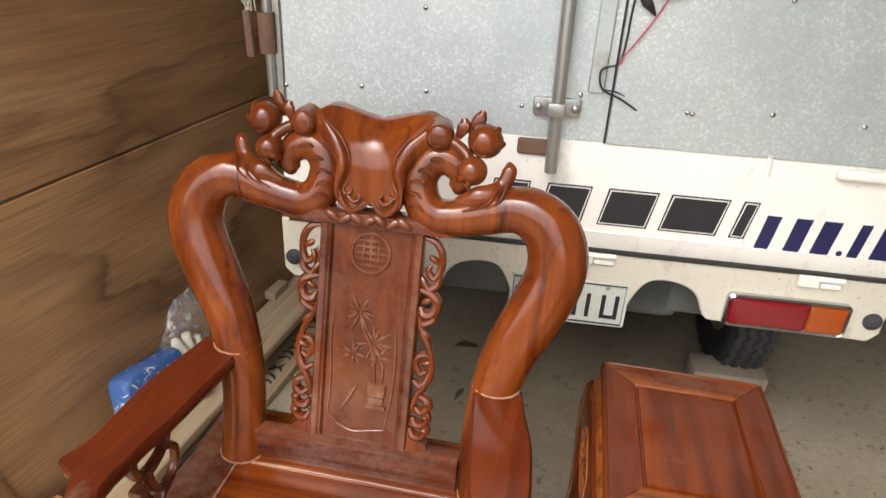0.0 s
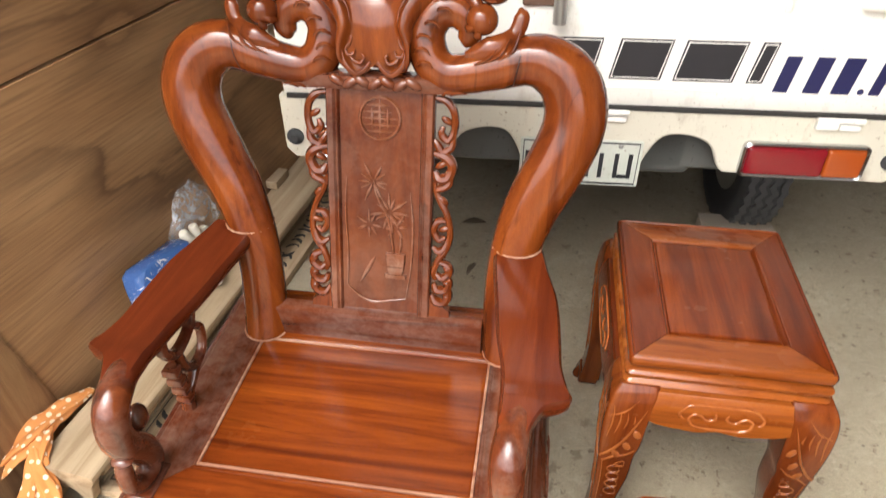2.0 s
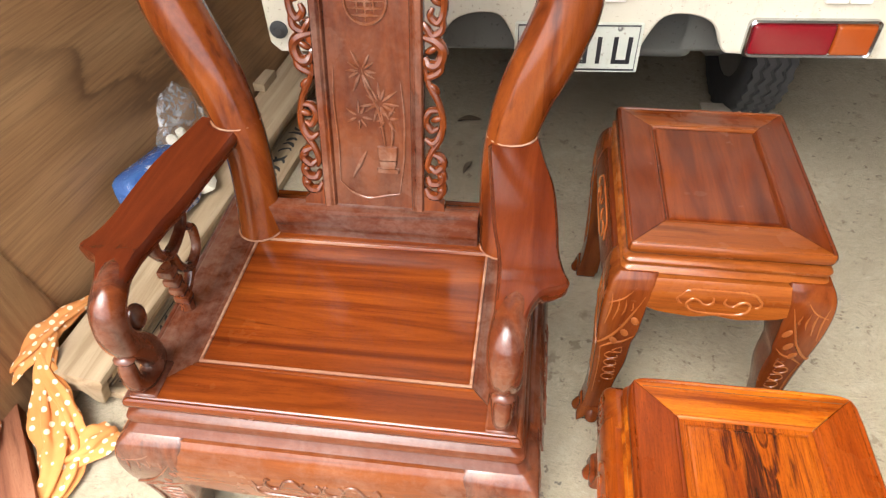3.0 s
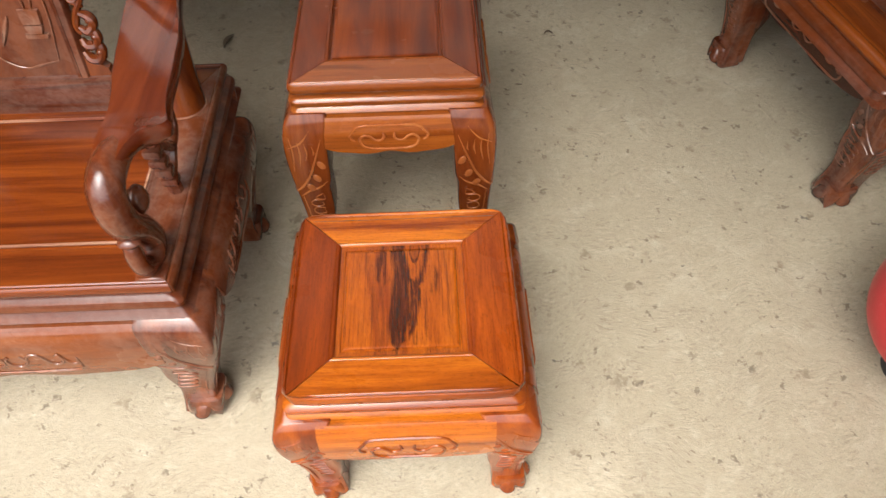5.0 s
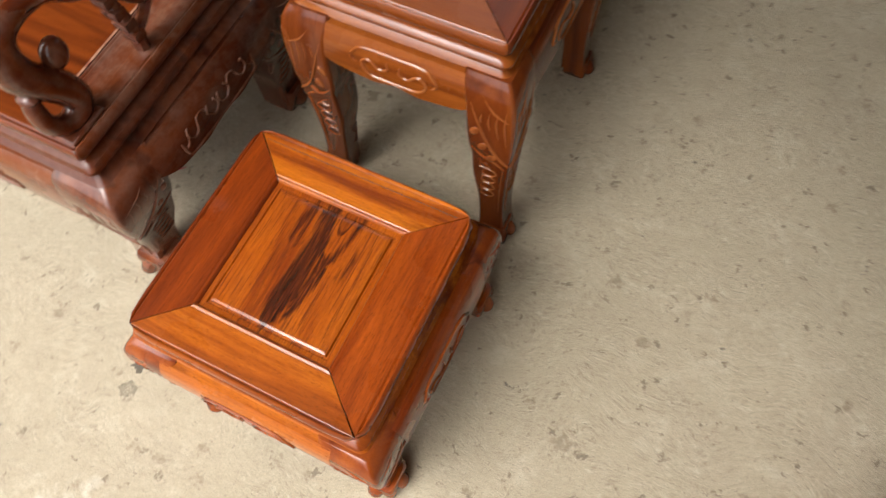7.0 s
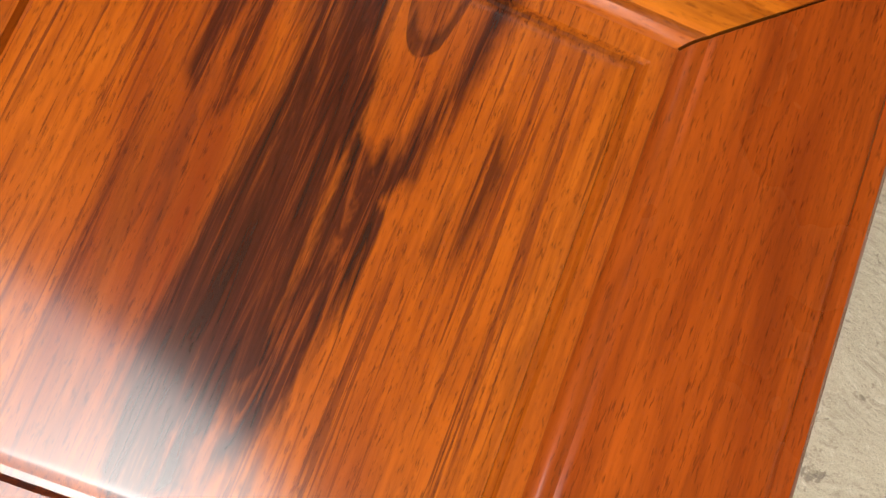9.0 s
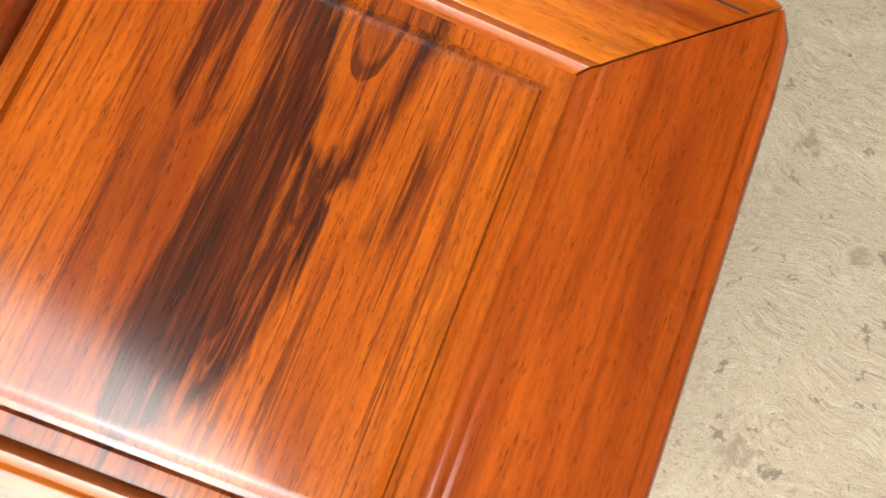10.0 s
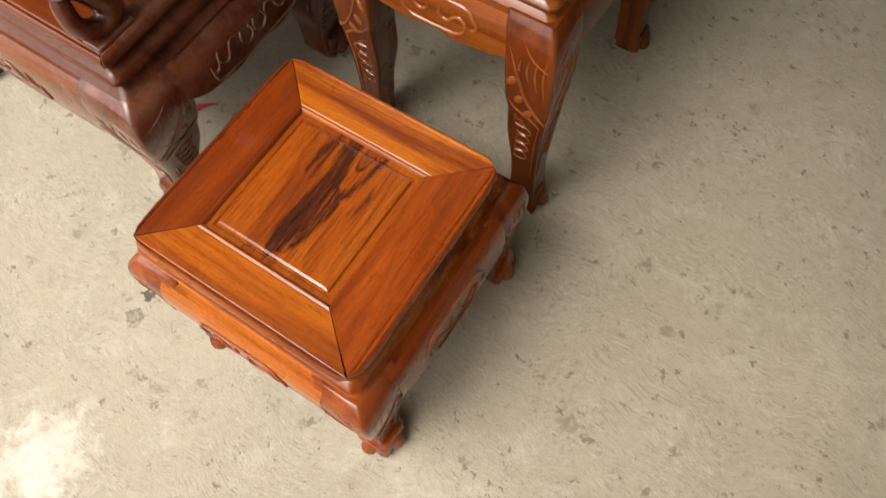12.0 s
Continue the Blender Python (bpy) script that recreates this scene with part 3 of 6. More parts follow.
def leg_mesh(H, out, top, knee, ankle, foot):
    """A cabriole leg whose corner stands at the origin; outward is (+x, +y)."""
    bm = bmesh.new()
    # height share, outward reach of the outer faces, side length
    sides = [ankle * 1.08, ankle * 1.02, ankle * 0.97, ankle * 1.03, (knee * 0.5 + ankle * 0.5) * 0.97, knee * 0.84, knee * 0.93, knee * 0.98, knee, knee * 0.99, knee * 0.96, top]
    prof = list(zip(REACH_AT, REACH, sides))
    loops = []
    for f, o, s in smooth_path(prof, 3):
        reach = out * o
        loops.append(rounded_rect(s / 2, s / 2, s * 0.09, H * f, 3, (reach - s / 2, reach - s / 2)))
    loft(bm, loops)
    return bm


def foot_mesh(H, out, ankle, foot):
    """Paw under the leg of leg_mesh: a square heel, a pointed claw at the corner and a rolled toe on each side."""
    bm = bmesh.new()
    c = out * 1.02 - ankle / 2
    r = foot
    a = ankle * 0.52
    loft(bm, [rounded_rect(a * k, a * k, a * 0.35, z * r, 3, (c, c)) for z, k in ((0.0, 0.86), (0.12, 1.0), (0.7, 1.04), (1.15, 1.0), (1.35, 0.9))])
    d = Vector((1, 1, 0)).normalized()
    claw = [(0.05, 1.10, 0.50), (0.50, 0.86, 0.44), (0.78, 0.52, 0.34), (0.96, 0.24, 0.19), (1.10, 0.05, 0.03)]
    tube(bm, [(c + d.x * r * f, c + d.y * r * f, r * z, r * q) for f, z, q in claw], 10, 4)
    for side in ((1, -0.10), (-0.10, 1)):
        toe = [(0.30, 0.95, 0.40), (0.80, 0.80, 0.42), (1.00, 0.46, 0.40), (0.86, 0.30, 0.30)]
        tube(bm, [(c + side[0] * r * f * 0.70, c + side[1] * r * f * 0.70, r * max(z, q), r * q) for f, z, q in toe], 10, 4)
        e = Vector((*side, 0)).normalized()
        blob(bm, (c + e.x * r * 0.80, c + e.y * r * 0.80, r * 0.50), (r * 0.34, r * 0.40, r * 0.36), (0, 0, math.degrees(math.atan2(e.y, e.x))), 12, 8)
    return bm


def carve_knee(bm, H, out, knee):
    """A folded leaf over the knee with lobes and veins, and a chain of loops down the shin, on both outer faces."""
    for face in (0, 1):
        def put(u, v, r):
            # u runs from the corner inwards, v is the height share
            o = reach_at(v) * out
            a = o - u
            r = r * 0.95
            return (a, o, v * H, r) if face else (o, a, v * H, r)

        k = knee
        # the leaf's folded edge, from the inner top to the corner, and its return
        tube(bm, [put(k * 0.86, 0.90, 0.0010), put(k * 0.70, 0.80, 0.0026), put(k * 0.48, 0.70, 0.0032), put(k * 0.24, 0.635, 0.0034), put(k * 0.03, 0.60, 0.0020)], 6, 5)
        tube(bm, [put(k * 0.84, 0.66, 0.0008), put(k * 0.62, 0.62, 0.0024), put(k * 0.36, 0.60, 0.0028), put(k * 0.10, 0.565, 0.0012)], 6, 5)
        # lobes along the edge and veins above it
        for u, v in ((0.80, 0.76), (0.62, 0.68), (0.40, 0.62)):
            p = put(k * u, v, 0.004)
            blob(bm, p[:3], (0.0075, 0.0028, H * 0.026) if face else (0.0028, 0.0075, H * 0.026), (0, 25 if face else 0, 0), 10, 6)
        for j in range(4):
            tube(bm, [put(k * (0.14 + 0.17 * j), 0.91 - 0.015 * j, 0.0006), put(k * (0.20 + 0.16 * j), 0.83, 0.0021), put(k * (0.13 + 0.17 * j), 0.73 + 0.03 * j, 0.0006)], 6, 4)
        tube(bm, [put(k * 0.60, 0.94, 0.0006), put(k * 0.40, 0.885, 0.0022), put(k * 0.12, 0.86, 0.0006)], 6, 4)
        # chain of loops under a small triangle
        tube(bm, [put(k * 0.62, 0.575, 0.0008), put(k * 0.62, 0.535, 0.0014), put(k * 0.40, 0.545, 0.0014), put(k * 0.62, 0.575, 0.0008)], 6, 2)
        for j in range(4):
            v0 = 0.515 - 0.055 * j
            tube(bm, [put(k * 0.56, v0 + 0.012, 0.0008), put(k * 0.34, v0 + 0.016, 0.0014), put(k * 0.25, v0 - 0.010, 0.0016), put(k * 0.38, v0 - 0.030, 0.0015), put(k * 0.55, v0 - 0.020, 0.0013), put(k * 0.53, v0 - 0.002, 0.0008)], 6, 3)
        tube(bm, [put(k * 0.12, 0.56, 0.0010), put(k * 0.13, 0.42, 0.0018), put(k * 0.12, 0.22, 0.0008)], 6, 4)
    return bm


def apron_mesh(L, H0, H1, bulge, thick, dips, H):
    """A bulging apron along x, outward is -y at y = 0. H0: lower edge, H1: upper edge; dips: depth of the shaped lower edge."""
    bm = bmesh.new()
    loops = []
    for i in range(29):
        u = -1 + 2 * i / 28
        a = abs(u)
        low = H0 + dips * (0.9 * max(0.0, (a - 0.55) / 0.45) ** 2 + 0.18 * math.cos(u * math.pi * 3) * (1 - a))
        sec = []
        for v in (0.0, 0.2, 0.4, 0.55, 0.7, 0.8, 0.88, 0.94, 1.0):
            z = low + (H1 - low) * v
            sec.append((u * L / 2, -bulge * reach_at(z / H), z))
        sec += [(u * L / 2, thick, H1), (u * L / 2, thick, low)]
        loops.append(sec)
    return loft(bm, loops)


def apron_scroll(bm, L, zc, h, y, H, n=2, r=0.0027):
    """Pairs of hooked scrolls as raised lines along an apron."""
    def face(v):
        return y * reach_at((zc + v) / H)

    def line(pts, rr):
        tube(bm, [(x, face(z), zc + z, rr * (0.5 if i in (0, len(pts) - 1) else 1.0)) for i, (x, z) in enumerate(pts)], 6, 4)

    if n == 1:
        hook = [(0.15, 0.22), (0.13, 0.02), (0.22, -0.10), (0.36, -0.10), (0.48, 0.06), (0.62, 0.11), (0.74, -0.05), (0.70, -0.30), (0.55, -0.45), (0.30, -0.50)]
        arch = [(0.86, -0.12), (0.95, -0.05), (0.98, 0.12), (0.88, 0.30), (0.80, 0.42), (0.60, 0.48), (0.30, 0.49)]
        for pts in (hook, arch):
            full = pts + [(-u, v) for u, v in reversed(pts)]
            line([(u * L * 0.36, v * h) for u, v in full], r)
        return bm
    half = L / 2 / 0.78
    for s in (-1, 1):
        for pts in (((0.112, 0.17), (0.128, 0.11), (0.140, -0.02), (0.084, -0.22), (0.030, -0.15), (0.010, 0.0), (0.026, 0.14), (0.040, 0.10)),
                    ((0.140, -0.02), (0.155, 0.12), (0.190, 0.22), (0.240, 0.18), (0.270, 0.0), (0.300, -0.14), (0.345, -0.14), (0.380, 0.02), (0.365, 0.20), (0.340, 0.16)),
                    ((0.385, 0.05), (0.410, -0.12), (0.450, -0.16), (0.470, 0.06)),
                    ((0.470, 0.06), (0.462, -0.24), (0.420, -0.45), (0.220, -0.49), (0.0, -0.49))):
            line([(s * u * half, h * v) for u, v in pts], r)
    return bm


def underframe(parent, W, D, H, leg, apron, mats, scrolls=1, tuck=0.0, side_low=None, splay=0.0, toe_in=0.0, back=0.0):
    """Legs with paws and four aprons under a W x D top. leg: out, top, knee, ankle, foot; apron: low, bulge, dips. back: how far the rear legs stand in front of the top's rear edge; splay: how far the front foot at -x is drawn in; toe_in: the same for both front feet."""
    D, shift = D - back, Matrix.Translation((0, -back / 2, 0))
    out, top, knee, ankle, foot = leg
    low, bulge, dips = apron
    for sx in (1, -1):
        for sy in (1, -1):
            m = shift @ Matrix.Translation((sx * W / 2, sy * D / 2, 0)) @ Matrix.Diagonal((sx, sy, 1, 1))
            lg = None
            for name, bm, mat in (("leg", leg_mesh(H, out, top, knee, ankle, foot), mats["leg"]), ("paw_foot", foot_mesh(H, out, ankle, foot), mats["leg"]), ("knee_carving", carve_knee(bmesh.new(), H, out, knee), mats["carving"])):
                for v in bm.verts:
                    f = max(0.0, 1 - v.co.z / H) ** 1.3
                    v.co.x -= (tuck + (splay if sx < 0 and sy < 0 else 0.0) + (toe_in if sy < 0 else 0.0)) * f
                    v.co.y -= min(0.015, tuck * 0.35) * f
                bm.transform(m)
                ob = part(name, bm, mat, lg or parent)
                lg = lg or ob
                if name == "knee_carving":
                    tagged(ob, kind="stuff")
    for ang, L, off, mat in ((0, W, D / 2, mats["front"]), (180, W, D / 2, mats["front"]), (90, D, W / 2, mats["side"]), (270, D, W / 2, mats["side"])):
        span = L - 2 * (knee * 0.86 - out)
        m = shift @ pose(0, 0, 0, 0, 0, ang) @ Matrix.Translation((0, -off, 0))
        z0 = side_low if side_low and ang else low
        bm = apron_mesh(span, z0, H * 0.985, bulge, 0.018, dips, H)
        bm.transform(m)
        ap = part("apron", bm, mat, parent)
        bm = apron_scroll(bmesh.new(), span * (0.78 if z0 == low else 1.05), (z0 + H) / 2 - 0.006, (H - z0) * (0.62 if z0 == low else 0.78), -bulge * 1.01, H, scrolls)
        bm.transform(m)
        part("scroll_carving", bm, mats["carving"], ap)

# ---- the shed ----
def flat_box(lo, hi, bevel=0.0):
    return box(bmesh.new(), lo, hi, bevel)


single("floor", flat_box((-60, -60, -0.3), (60, 60, 0.0)), concrete_mat, "rough grey-beige concrete floor with dark spots and broom marks", "floor", kind="structure")
# the walls and roof are unseen, added to enclose and shape the daylight
single("wall_west", flat_box((-1.75, 0.2, 0.0), (-1.55, 7.0, 2.75)), plaster_mat, "unseen plain plastered side wall added behind the boards", "wall", kind="structure")
single("wall_north", flat_box((-1.55, 6.8, 0.0), (2.32, 7.0, 2.75)), plaster_mat, "unseen plain plastered back wall added to close the shed", "wall", kind="structure")
# added out of view to block sky light from the right
single("wall_east", flat_box((2.12, -0.55, 0.0), (2.32, 6.8, 2.75)), plaster_mat, "unseen plain plastered side wall added to dim the right side", "wall", kind="structure")
# light blocker behind the camera, so the floor falls off to the right
single("wall_south", flat_box((0.95, -0.75, 0.0), (2.32, -0.55, 2.75)), plaster_mat, "unseen plain plastered front wall added to shade the right side", "wall", kind="structure")
# added far out front to hide the low sky from the shed
single("wall_yard", flat_box((-7.0, -6.2, 0.0), (7.0, -6.0, 1.9)), plaster_mat, "unseen plain plastered wall added to block the low sky", "wall", kind="structure")
# unseen roof: front edge follows the stool's glare and is cut to steer daylight
single("ceiling", loft(bmesh.new(), [[(x, y, z) for x, y in ((-1.9, 0.46), (-0.76, 0.38), (-0.27, 0.28), (0.14, 0.13), (0.45, -0.08), (0.80, -0.35), (2.4, -0.75), (2.4, 7.0), (-1.9, 7.0))] for z in (2.75, 2.85)]), roof_mat, "unseen dull sheet roof, its edge cut to shape the daylight", "ceiling", kind="structure")

# two big veneered boards on edge along the side, one above the other
WALL = pose(-1.12, 1.195, 0, 0, 0, -8.1)


def veneer_board(name, z0, z1, label, tilt):
    bm = flat_box((-0.022, -0.75, z0), (0.0, 3.6, z1), 0.0015)
    return single(name, bm, veneer_mat, label, "board", WALL @ tilt, "veneered boards along the side")


veneer_board("veneer_board", 0.0, 0.846, "large brown veneered board with dark wavy grain on the floor", Matrix())
veneer_board("veneer_board", 0.853, 2.35, "large brown veneered board standing on the lower board", Matrix.Translation((-0.002, 0, 0)))
# mitred frame piece at the lower corner of the boards
bm = bmesh.new()
loft(bm, [[(x, y, z) for y, z in ((-0.75, 0.004), (-0.085, 0.004), (-0.085, 0.09), (-0.135, 0.35), (-0.21, 0.74), (-0.75, 0.74))] for x in (0.002, 0.010)])
single("corner_board", bm, wood("corner_wood", (0.36, 0.21, 0.10), (0.28, 0.155, 0.075), (0.17, 0.09, 0.045), "z", 0.5, coat=0.0), "pale brown board with a mitred end against the veneered board", "board", WALL)


# long unpainted cornice lying along the boards
def cornice():
    t = thing("cornice", "long unpainted wooden cornice with a pierced frieze lying on the floor", "cornice", pose(-1.01, 0.93, 0, 0, 0, -5.4))
    L = 1.95
    bm = bmesh.new()
    prof = [(-0.075, 0.085), (-0.075, 0.118), (-0.070, 0.122), (0.066, 0.122), (0.074, 0.116), (0.076, 0.104), (0.070, 0.096), (0.064, 0.085)]
    loft(bm, [[(x, y, z) for x, z in prof] for y in (0.0, L)])
    part("top_board", bm, raw_wood, t)
    bm = bmesh.new()
    prof = [(-0.02, 0.055), (-0.02, 0.085), (0.050, 0.085), (0.056, 0.079), (0.056, 0.069), (0.050, 0.062), (0.050, 0.055)]
    loft(bm, [[(x, y, z) for x, z in prof] for y in (0.05, L)])
    part("moulding", bm, raw_wood, t)
    # frieze lying flat, with a stepped frame; dark inlays stand for its shaded piercings
    bm = box(bmesh.new(), (-0.02, 0.03, 0.0), (0.135, L, 0.016), 0.002)
    part("frieze_board", bm, raw_wood, t)
    bm = box(bmesh.new(), (-0.05, 0.032, 0.016), (-0.02, L, 0.085), 0.001)
    part("back_board", bm, raw_wood, t)
    for x0, x1, z, y0 in ((0.120, 0.134, 0.026, 0.031), (0.111, 0.1195, 0.021, 0.050), (0.012, 0.024, 0.026, 0.048), (0.0245, 0.033, 0.021, 0.048)):
        bm = box(bmesh.new(), (x0, y0, 0.0155), (x1, L, z), 0.0022, 2)
        part("frame_strip", bm, raw_wood, t)
    for y0, y1, z in ((0.031, 0.047, 0.026), (0.048, 0.057, 0.021)):
        bm = box(bmesh.new(), (0.0335, y0, 0.0155), (0.1105 if z < 0.025 else 0.1195, y1, z), 0.0022, 2)
        part("frame_strip", bm, raw_wood, t)
    # dark strips laid on the board in place of the grooves' shade
    bm = box(bmesh.new(), (0.040, 0.064, 0.0155), (0.104, 0.0665, 0.0168), 0.0)
    box(bm, (0.040, 0.067, 0.0155), (0.0425, 0.62, 0.0168), 0.0)
    part("frame_groove", bm, dark_mat, t)
    rng = random.Random(3)

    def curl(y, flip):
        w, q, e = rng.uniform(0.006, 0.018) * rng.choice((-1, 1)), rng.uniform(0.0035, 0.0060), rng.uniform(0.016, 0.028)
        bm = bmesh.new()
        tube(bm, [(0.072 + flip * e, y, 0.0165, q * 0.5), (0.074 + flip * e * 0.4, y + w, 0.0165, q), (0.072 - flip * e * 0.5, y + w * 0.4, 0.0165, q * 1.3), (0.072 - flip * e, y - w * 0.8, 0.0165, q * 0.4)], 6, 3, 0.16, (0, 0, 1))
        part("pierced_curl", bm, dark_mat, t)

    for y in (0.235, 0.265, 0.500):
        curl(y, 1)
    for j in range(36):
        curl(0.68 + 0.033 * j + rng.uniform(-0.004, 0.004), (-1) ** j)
    # shaped bracket at the near end
    bm = bmesh.new()
    out = smooth_path([(-0.073, 0.084), (-0.073, 0.0), (-0.050, 0.0), (-0.042, 0.035), (-0.020, 0.050), (0.002, 0.046), (0.016, 0.020), (0.040, 0.014), (0.050, 0.050), (0.060, 0.084)], 3)
    slab(bm, [tuple(p) for p in out], 0.004, 0.028, 0.002)
    part("bracket", bm, raw_wood, t)
    return t


cornice()

# ---- stool ----
def stool(m):
    t = thing("stool", "low square glossy orange wood stool with dark streak and paw feet", "stool", m)
    W, D, Z = 0.372, 0.360, 0.376
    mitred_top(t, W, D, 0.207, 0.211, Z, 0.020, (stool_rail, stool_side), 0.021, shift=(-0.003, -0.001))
    sunk_panel(t, 0.207, 0.211, Z, stool_heart, at=(-0.003, -0.001))
    mouldings(t, W - 0.010, D - 0.010, Z - 0.020, Z - 0.062, stool_rail)
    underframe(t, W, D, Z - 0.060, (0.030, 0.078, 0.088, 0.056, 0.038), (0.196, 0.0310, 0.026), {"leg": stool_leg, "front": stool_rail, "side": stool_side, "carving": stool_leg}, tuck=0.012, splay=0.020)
    part("joint_line", box(bmesh.new(), (-0.160, 0.1595, Z - 0.001), (0.160, 0.1606, Z + 0.0003), 0.0), dark_wood, t, "thin dark glue line along the rail")
    return t


stool(pose(0.3485, 0.7115, 0))


# ---- side table ----
def side_table(m):
    t = thing("side_table", "tall reddish-brown lacquered wood side table with framed top", "side table", m)
    W, D, Z = 0.350, 0.436, 0.530
    mitred_top(t, W, D, 0.205, 0.291, Z, 0.022, (table_rail, table_wood["y"]), 0.007)
    sunk_panel(t, 0.205, 0.291, Z, table_wood["y"], 0.006)
    mouldings(t, W - 0.008, D - 0.008, Z - 0.022, Z - 0.062, table_pale)
    underframe(t, W, D, Z - 0.060, (0.027, 0.070, 0.082, 0.050, 0.036), (0.385, 0.0255, 0.022), {"leg": leg_wood, "front": table_pale, "side": table_wood["y"], "carving": carving_glint_wood})
    return t


side_table(pose(0.3255, 1.2715, 0))


# ---- armchair ----
LEAN_BACK = 0.27


def lean(z):
    return 0.144 + (z - 0.43) * LEAN_BACK


def back_pt(x, z, r=None, dy=0.0):
    p = (x, lean(z) + dy, z)
    return p if r is None else (*p, r)


arm_wood = wood("arm_wood", (0.1242, 0.02484, 0.00644), (0.0782, 0.0138, 0.00414), (0.0368, 0.00644, 0.00276), "y", 0.15, pores=0.3, calm=1.0, veins=0.25)


def armchair(m, label, front):
    t = thing("armchair", label, "armchair", m, "carved armchairs")
    cw, dw = chair_wood, dusty_wood
    W, D, Z = 0.645, 0.548, 0.435
    # seat
    off = (0.006, -0.032)
    mitred_top(t, W, D, 0.460, 0.302, Z, 0.022, (seat_wood, dw["y"]), 0.003, off)
    sunk_panel(t, 0.460, 0.302, Z, seat_wood, 0.004, "seat_panel", off)
    # pale dust caught in the joint round the panel
    for sx, sy, lx, ly in ((0, -1, 0.461, 0.0045), (0, 1, 0.461, 0.0045), (-1, 0, 0.0045, 0.293), (1, 0, 0.0045, 0.293)):
        x, y = off[0] + sx * 0.2285, off[1] + sy * 0.1495
        bm = box(bmesh.new(), (x - lx / 2, y - ly / 2, Z - 0.008), (x + lx / 2, y + ly / 2, Z + 0.0006), 0.0006)
        part("dusty_bead", bm, dust_mat, t)
    mouldings(t, W, D, Z - 0.022, Z - 0.075, dw["x"], 0.004)
    underframe(t, W, D, Z - 0.074, (0.041, 0.095, 0.122, 0.068, 0.046), (0.222, 0.0395, 0.036), {"leg": cw["z"], "front": front, "side": cw["y"], "carving": relief_wood}, 2, 0.055, 0.272, splay=-0.085, toe_in=0.026, back=0.094)
    # pointed ends of the side mouldings behind the seat
    for s in (-1, 1):
        bm = loft(bmesh.new(), [[(s * x, y, z) for x, z in ((a, lo), (b, lo), (b, hi), (a, hi))] for y, a, b, lo, hi in ((0.235, 0.300, 0.333, 0.356, 0.376), (0.262, 0.300, 0.326, 0.362, 0.384), (0.290, 0.305, 0.312, 0.376, 0.390))])
        part("moulding_end", bm, dw["y"], t)
    # back rail
    bm = box(bmesh.new(), (-0.215, lean(0.46) - 0.016, Z - 0.002), (0.215, lean(0.46) + 0.016, 0.503), 0.004, 2)
    part("back_rail", bm, cw["x"], t)
    for s in (-1, 1):
        # post, horn and inward hook in one sweep
        bm = bmesh.new()
        path = [(0.244, 0.425, 0.043), (0.241, 0.50, 0.043), (0.243, 0.58, 0.043), (0.254, 0.652, 0.045), (0.276, 0.722, 0.049), (0.298, 0.768, 0.052), (0.325, 0.825, 0.0535), (0.340, 0.866, 0.0535), (0.341, 0.906, 0.053), (0.324, 0.944, 0.051), (0.292, 0.966, 0.047), (0.256, 0.971, 0.042), (0.206, 0.957, 0.037), (0.158, 0.946, 0.034), (0.122, 0.944, 0.034), (0.095, 0.964, 0.034), (0.086, 1.005, 0.032), (0.104, 1.036, 0.031), (0.132, 1.042, 0.029), (0.152, 1.030, 0.027), (0.158, 1.010, 0.022), (0.150, 0.994, 0.014), (0.146, 0.990, 0.003)]
        tube(bm, [back_pt(s * x + float(np.interp(z, (0.44, 0.91), (0.018, 0.005))), z, r) for x, z, r in path], 20, 4, 0.9)
        post = part("back_post", bm, post_wood, t)
        bm = bmesh.new()
        tube(bm, [(s * 0.256 + 0.012 + 0.0458 * math.cos(a), lean(0.655) + 0.0412 * math.sin(a), 0.6575, 0.0016) for a in [k * math.tau / 16 for k in range(17)]], 6, 1)
        part("joint_ring", bm, dust_mat, post, "line of pale dust in the joint")
        bm = bmesh.new()
        tube(bm, [(s * 0.244 + 0.018 + 0.0432 * math.cos(a), lean(0.43) + 0.0392 * math.sin(a), 0.4365, 0.0018) for a in [k * math.tau / 16 for k in range(17)]], 6, 1)
        part("base_ring", bm, dust_mat, post, "line of pale dust round the foot")
        # glued joint between the upright and the horn
        bm = bmesh.new()
        tube(bm, [(s * (0.240 + 0.007 * math.sin(a)) + 0.006, lean(0.967) + 0.0372 * math.cos(a), 0.967 + 0.0408 * math.sin(a), 0.0009) for a in [k * math.tau / 24 for k in range(25)]], 6, 1)
        part("joint_line", bm, dark_wood, post, "thin dark glue line")
        # fruits, bud and leaves on the horn
        for name, (x, z, r, dy) in (("fruit", (0.200, 1.082, 0.0315, -0.008)), ("fruit", (0.184, 1.036, 0.027, -0.022)), ("volute", (0.122, 1.086, 0.024, -0.020))):
            if name == "fruit":
                # ripe fruit with a seam and pointed sepals at its crown
                bm = blob(bmesh.new(), back_pt(s * x, z, None, dy), (r, r * 0.95, r * 0.95), (0, 20 * s, 0), 18, 12)
                crown = 40 if r > 0.03 else 250
                for k in (-1, 0.2):
                    a = radians(crown + 40 * k)
                    ca, sa = math.cos(a), math.sin(a)
                    tube(bm, [back_pt(s * (x + r * f * ca), z + r * f * sa, q, dy - r * g) for f, q, g in ((0.45, 0.003, 0.80), (0.78, 0.007, 0.54), (1.00, 0.0065, 0.25), (1.13, 0.0015, 0.20))], 8, 3, 0.5)
                seam = [radians(crown + 180 + d) for d in (-70, -35, 0, 35, 70)]
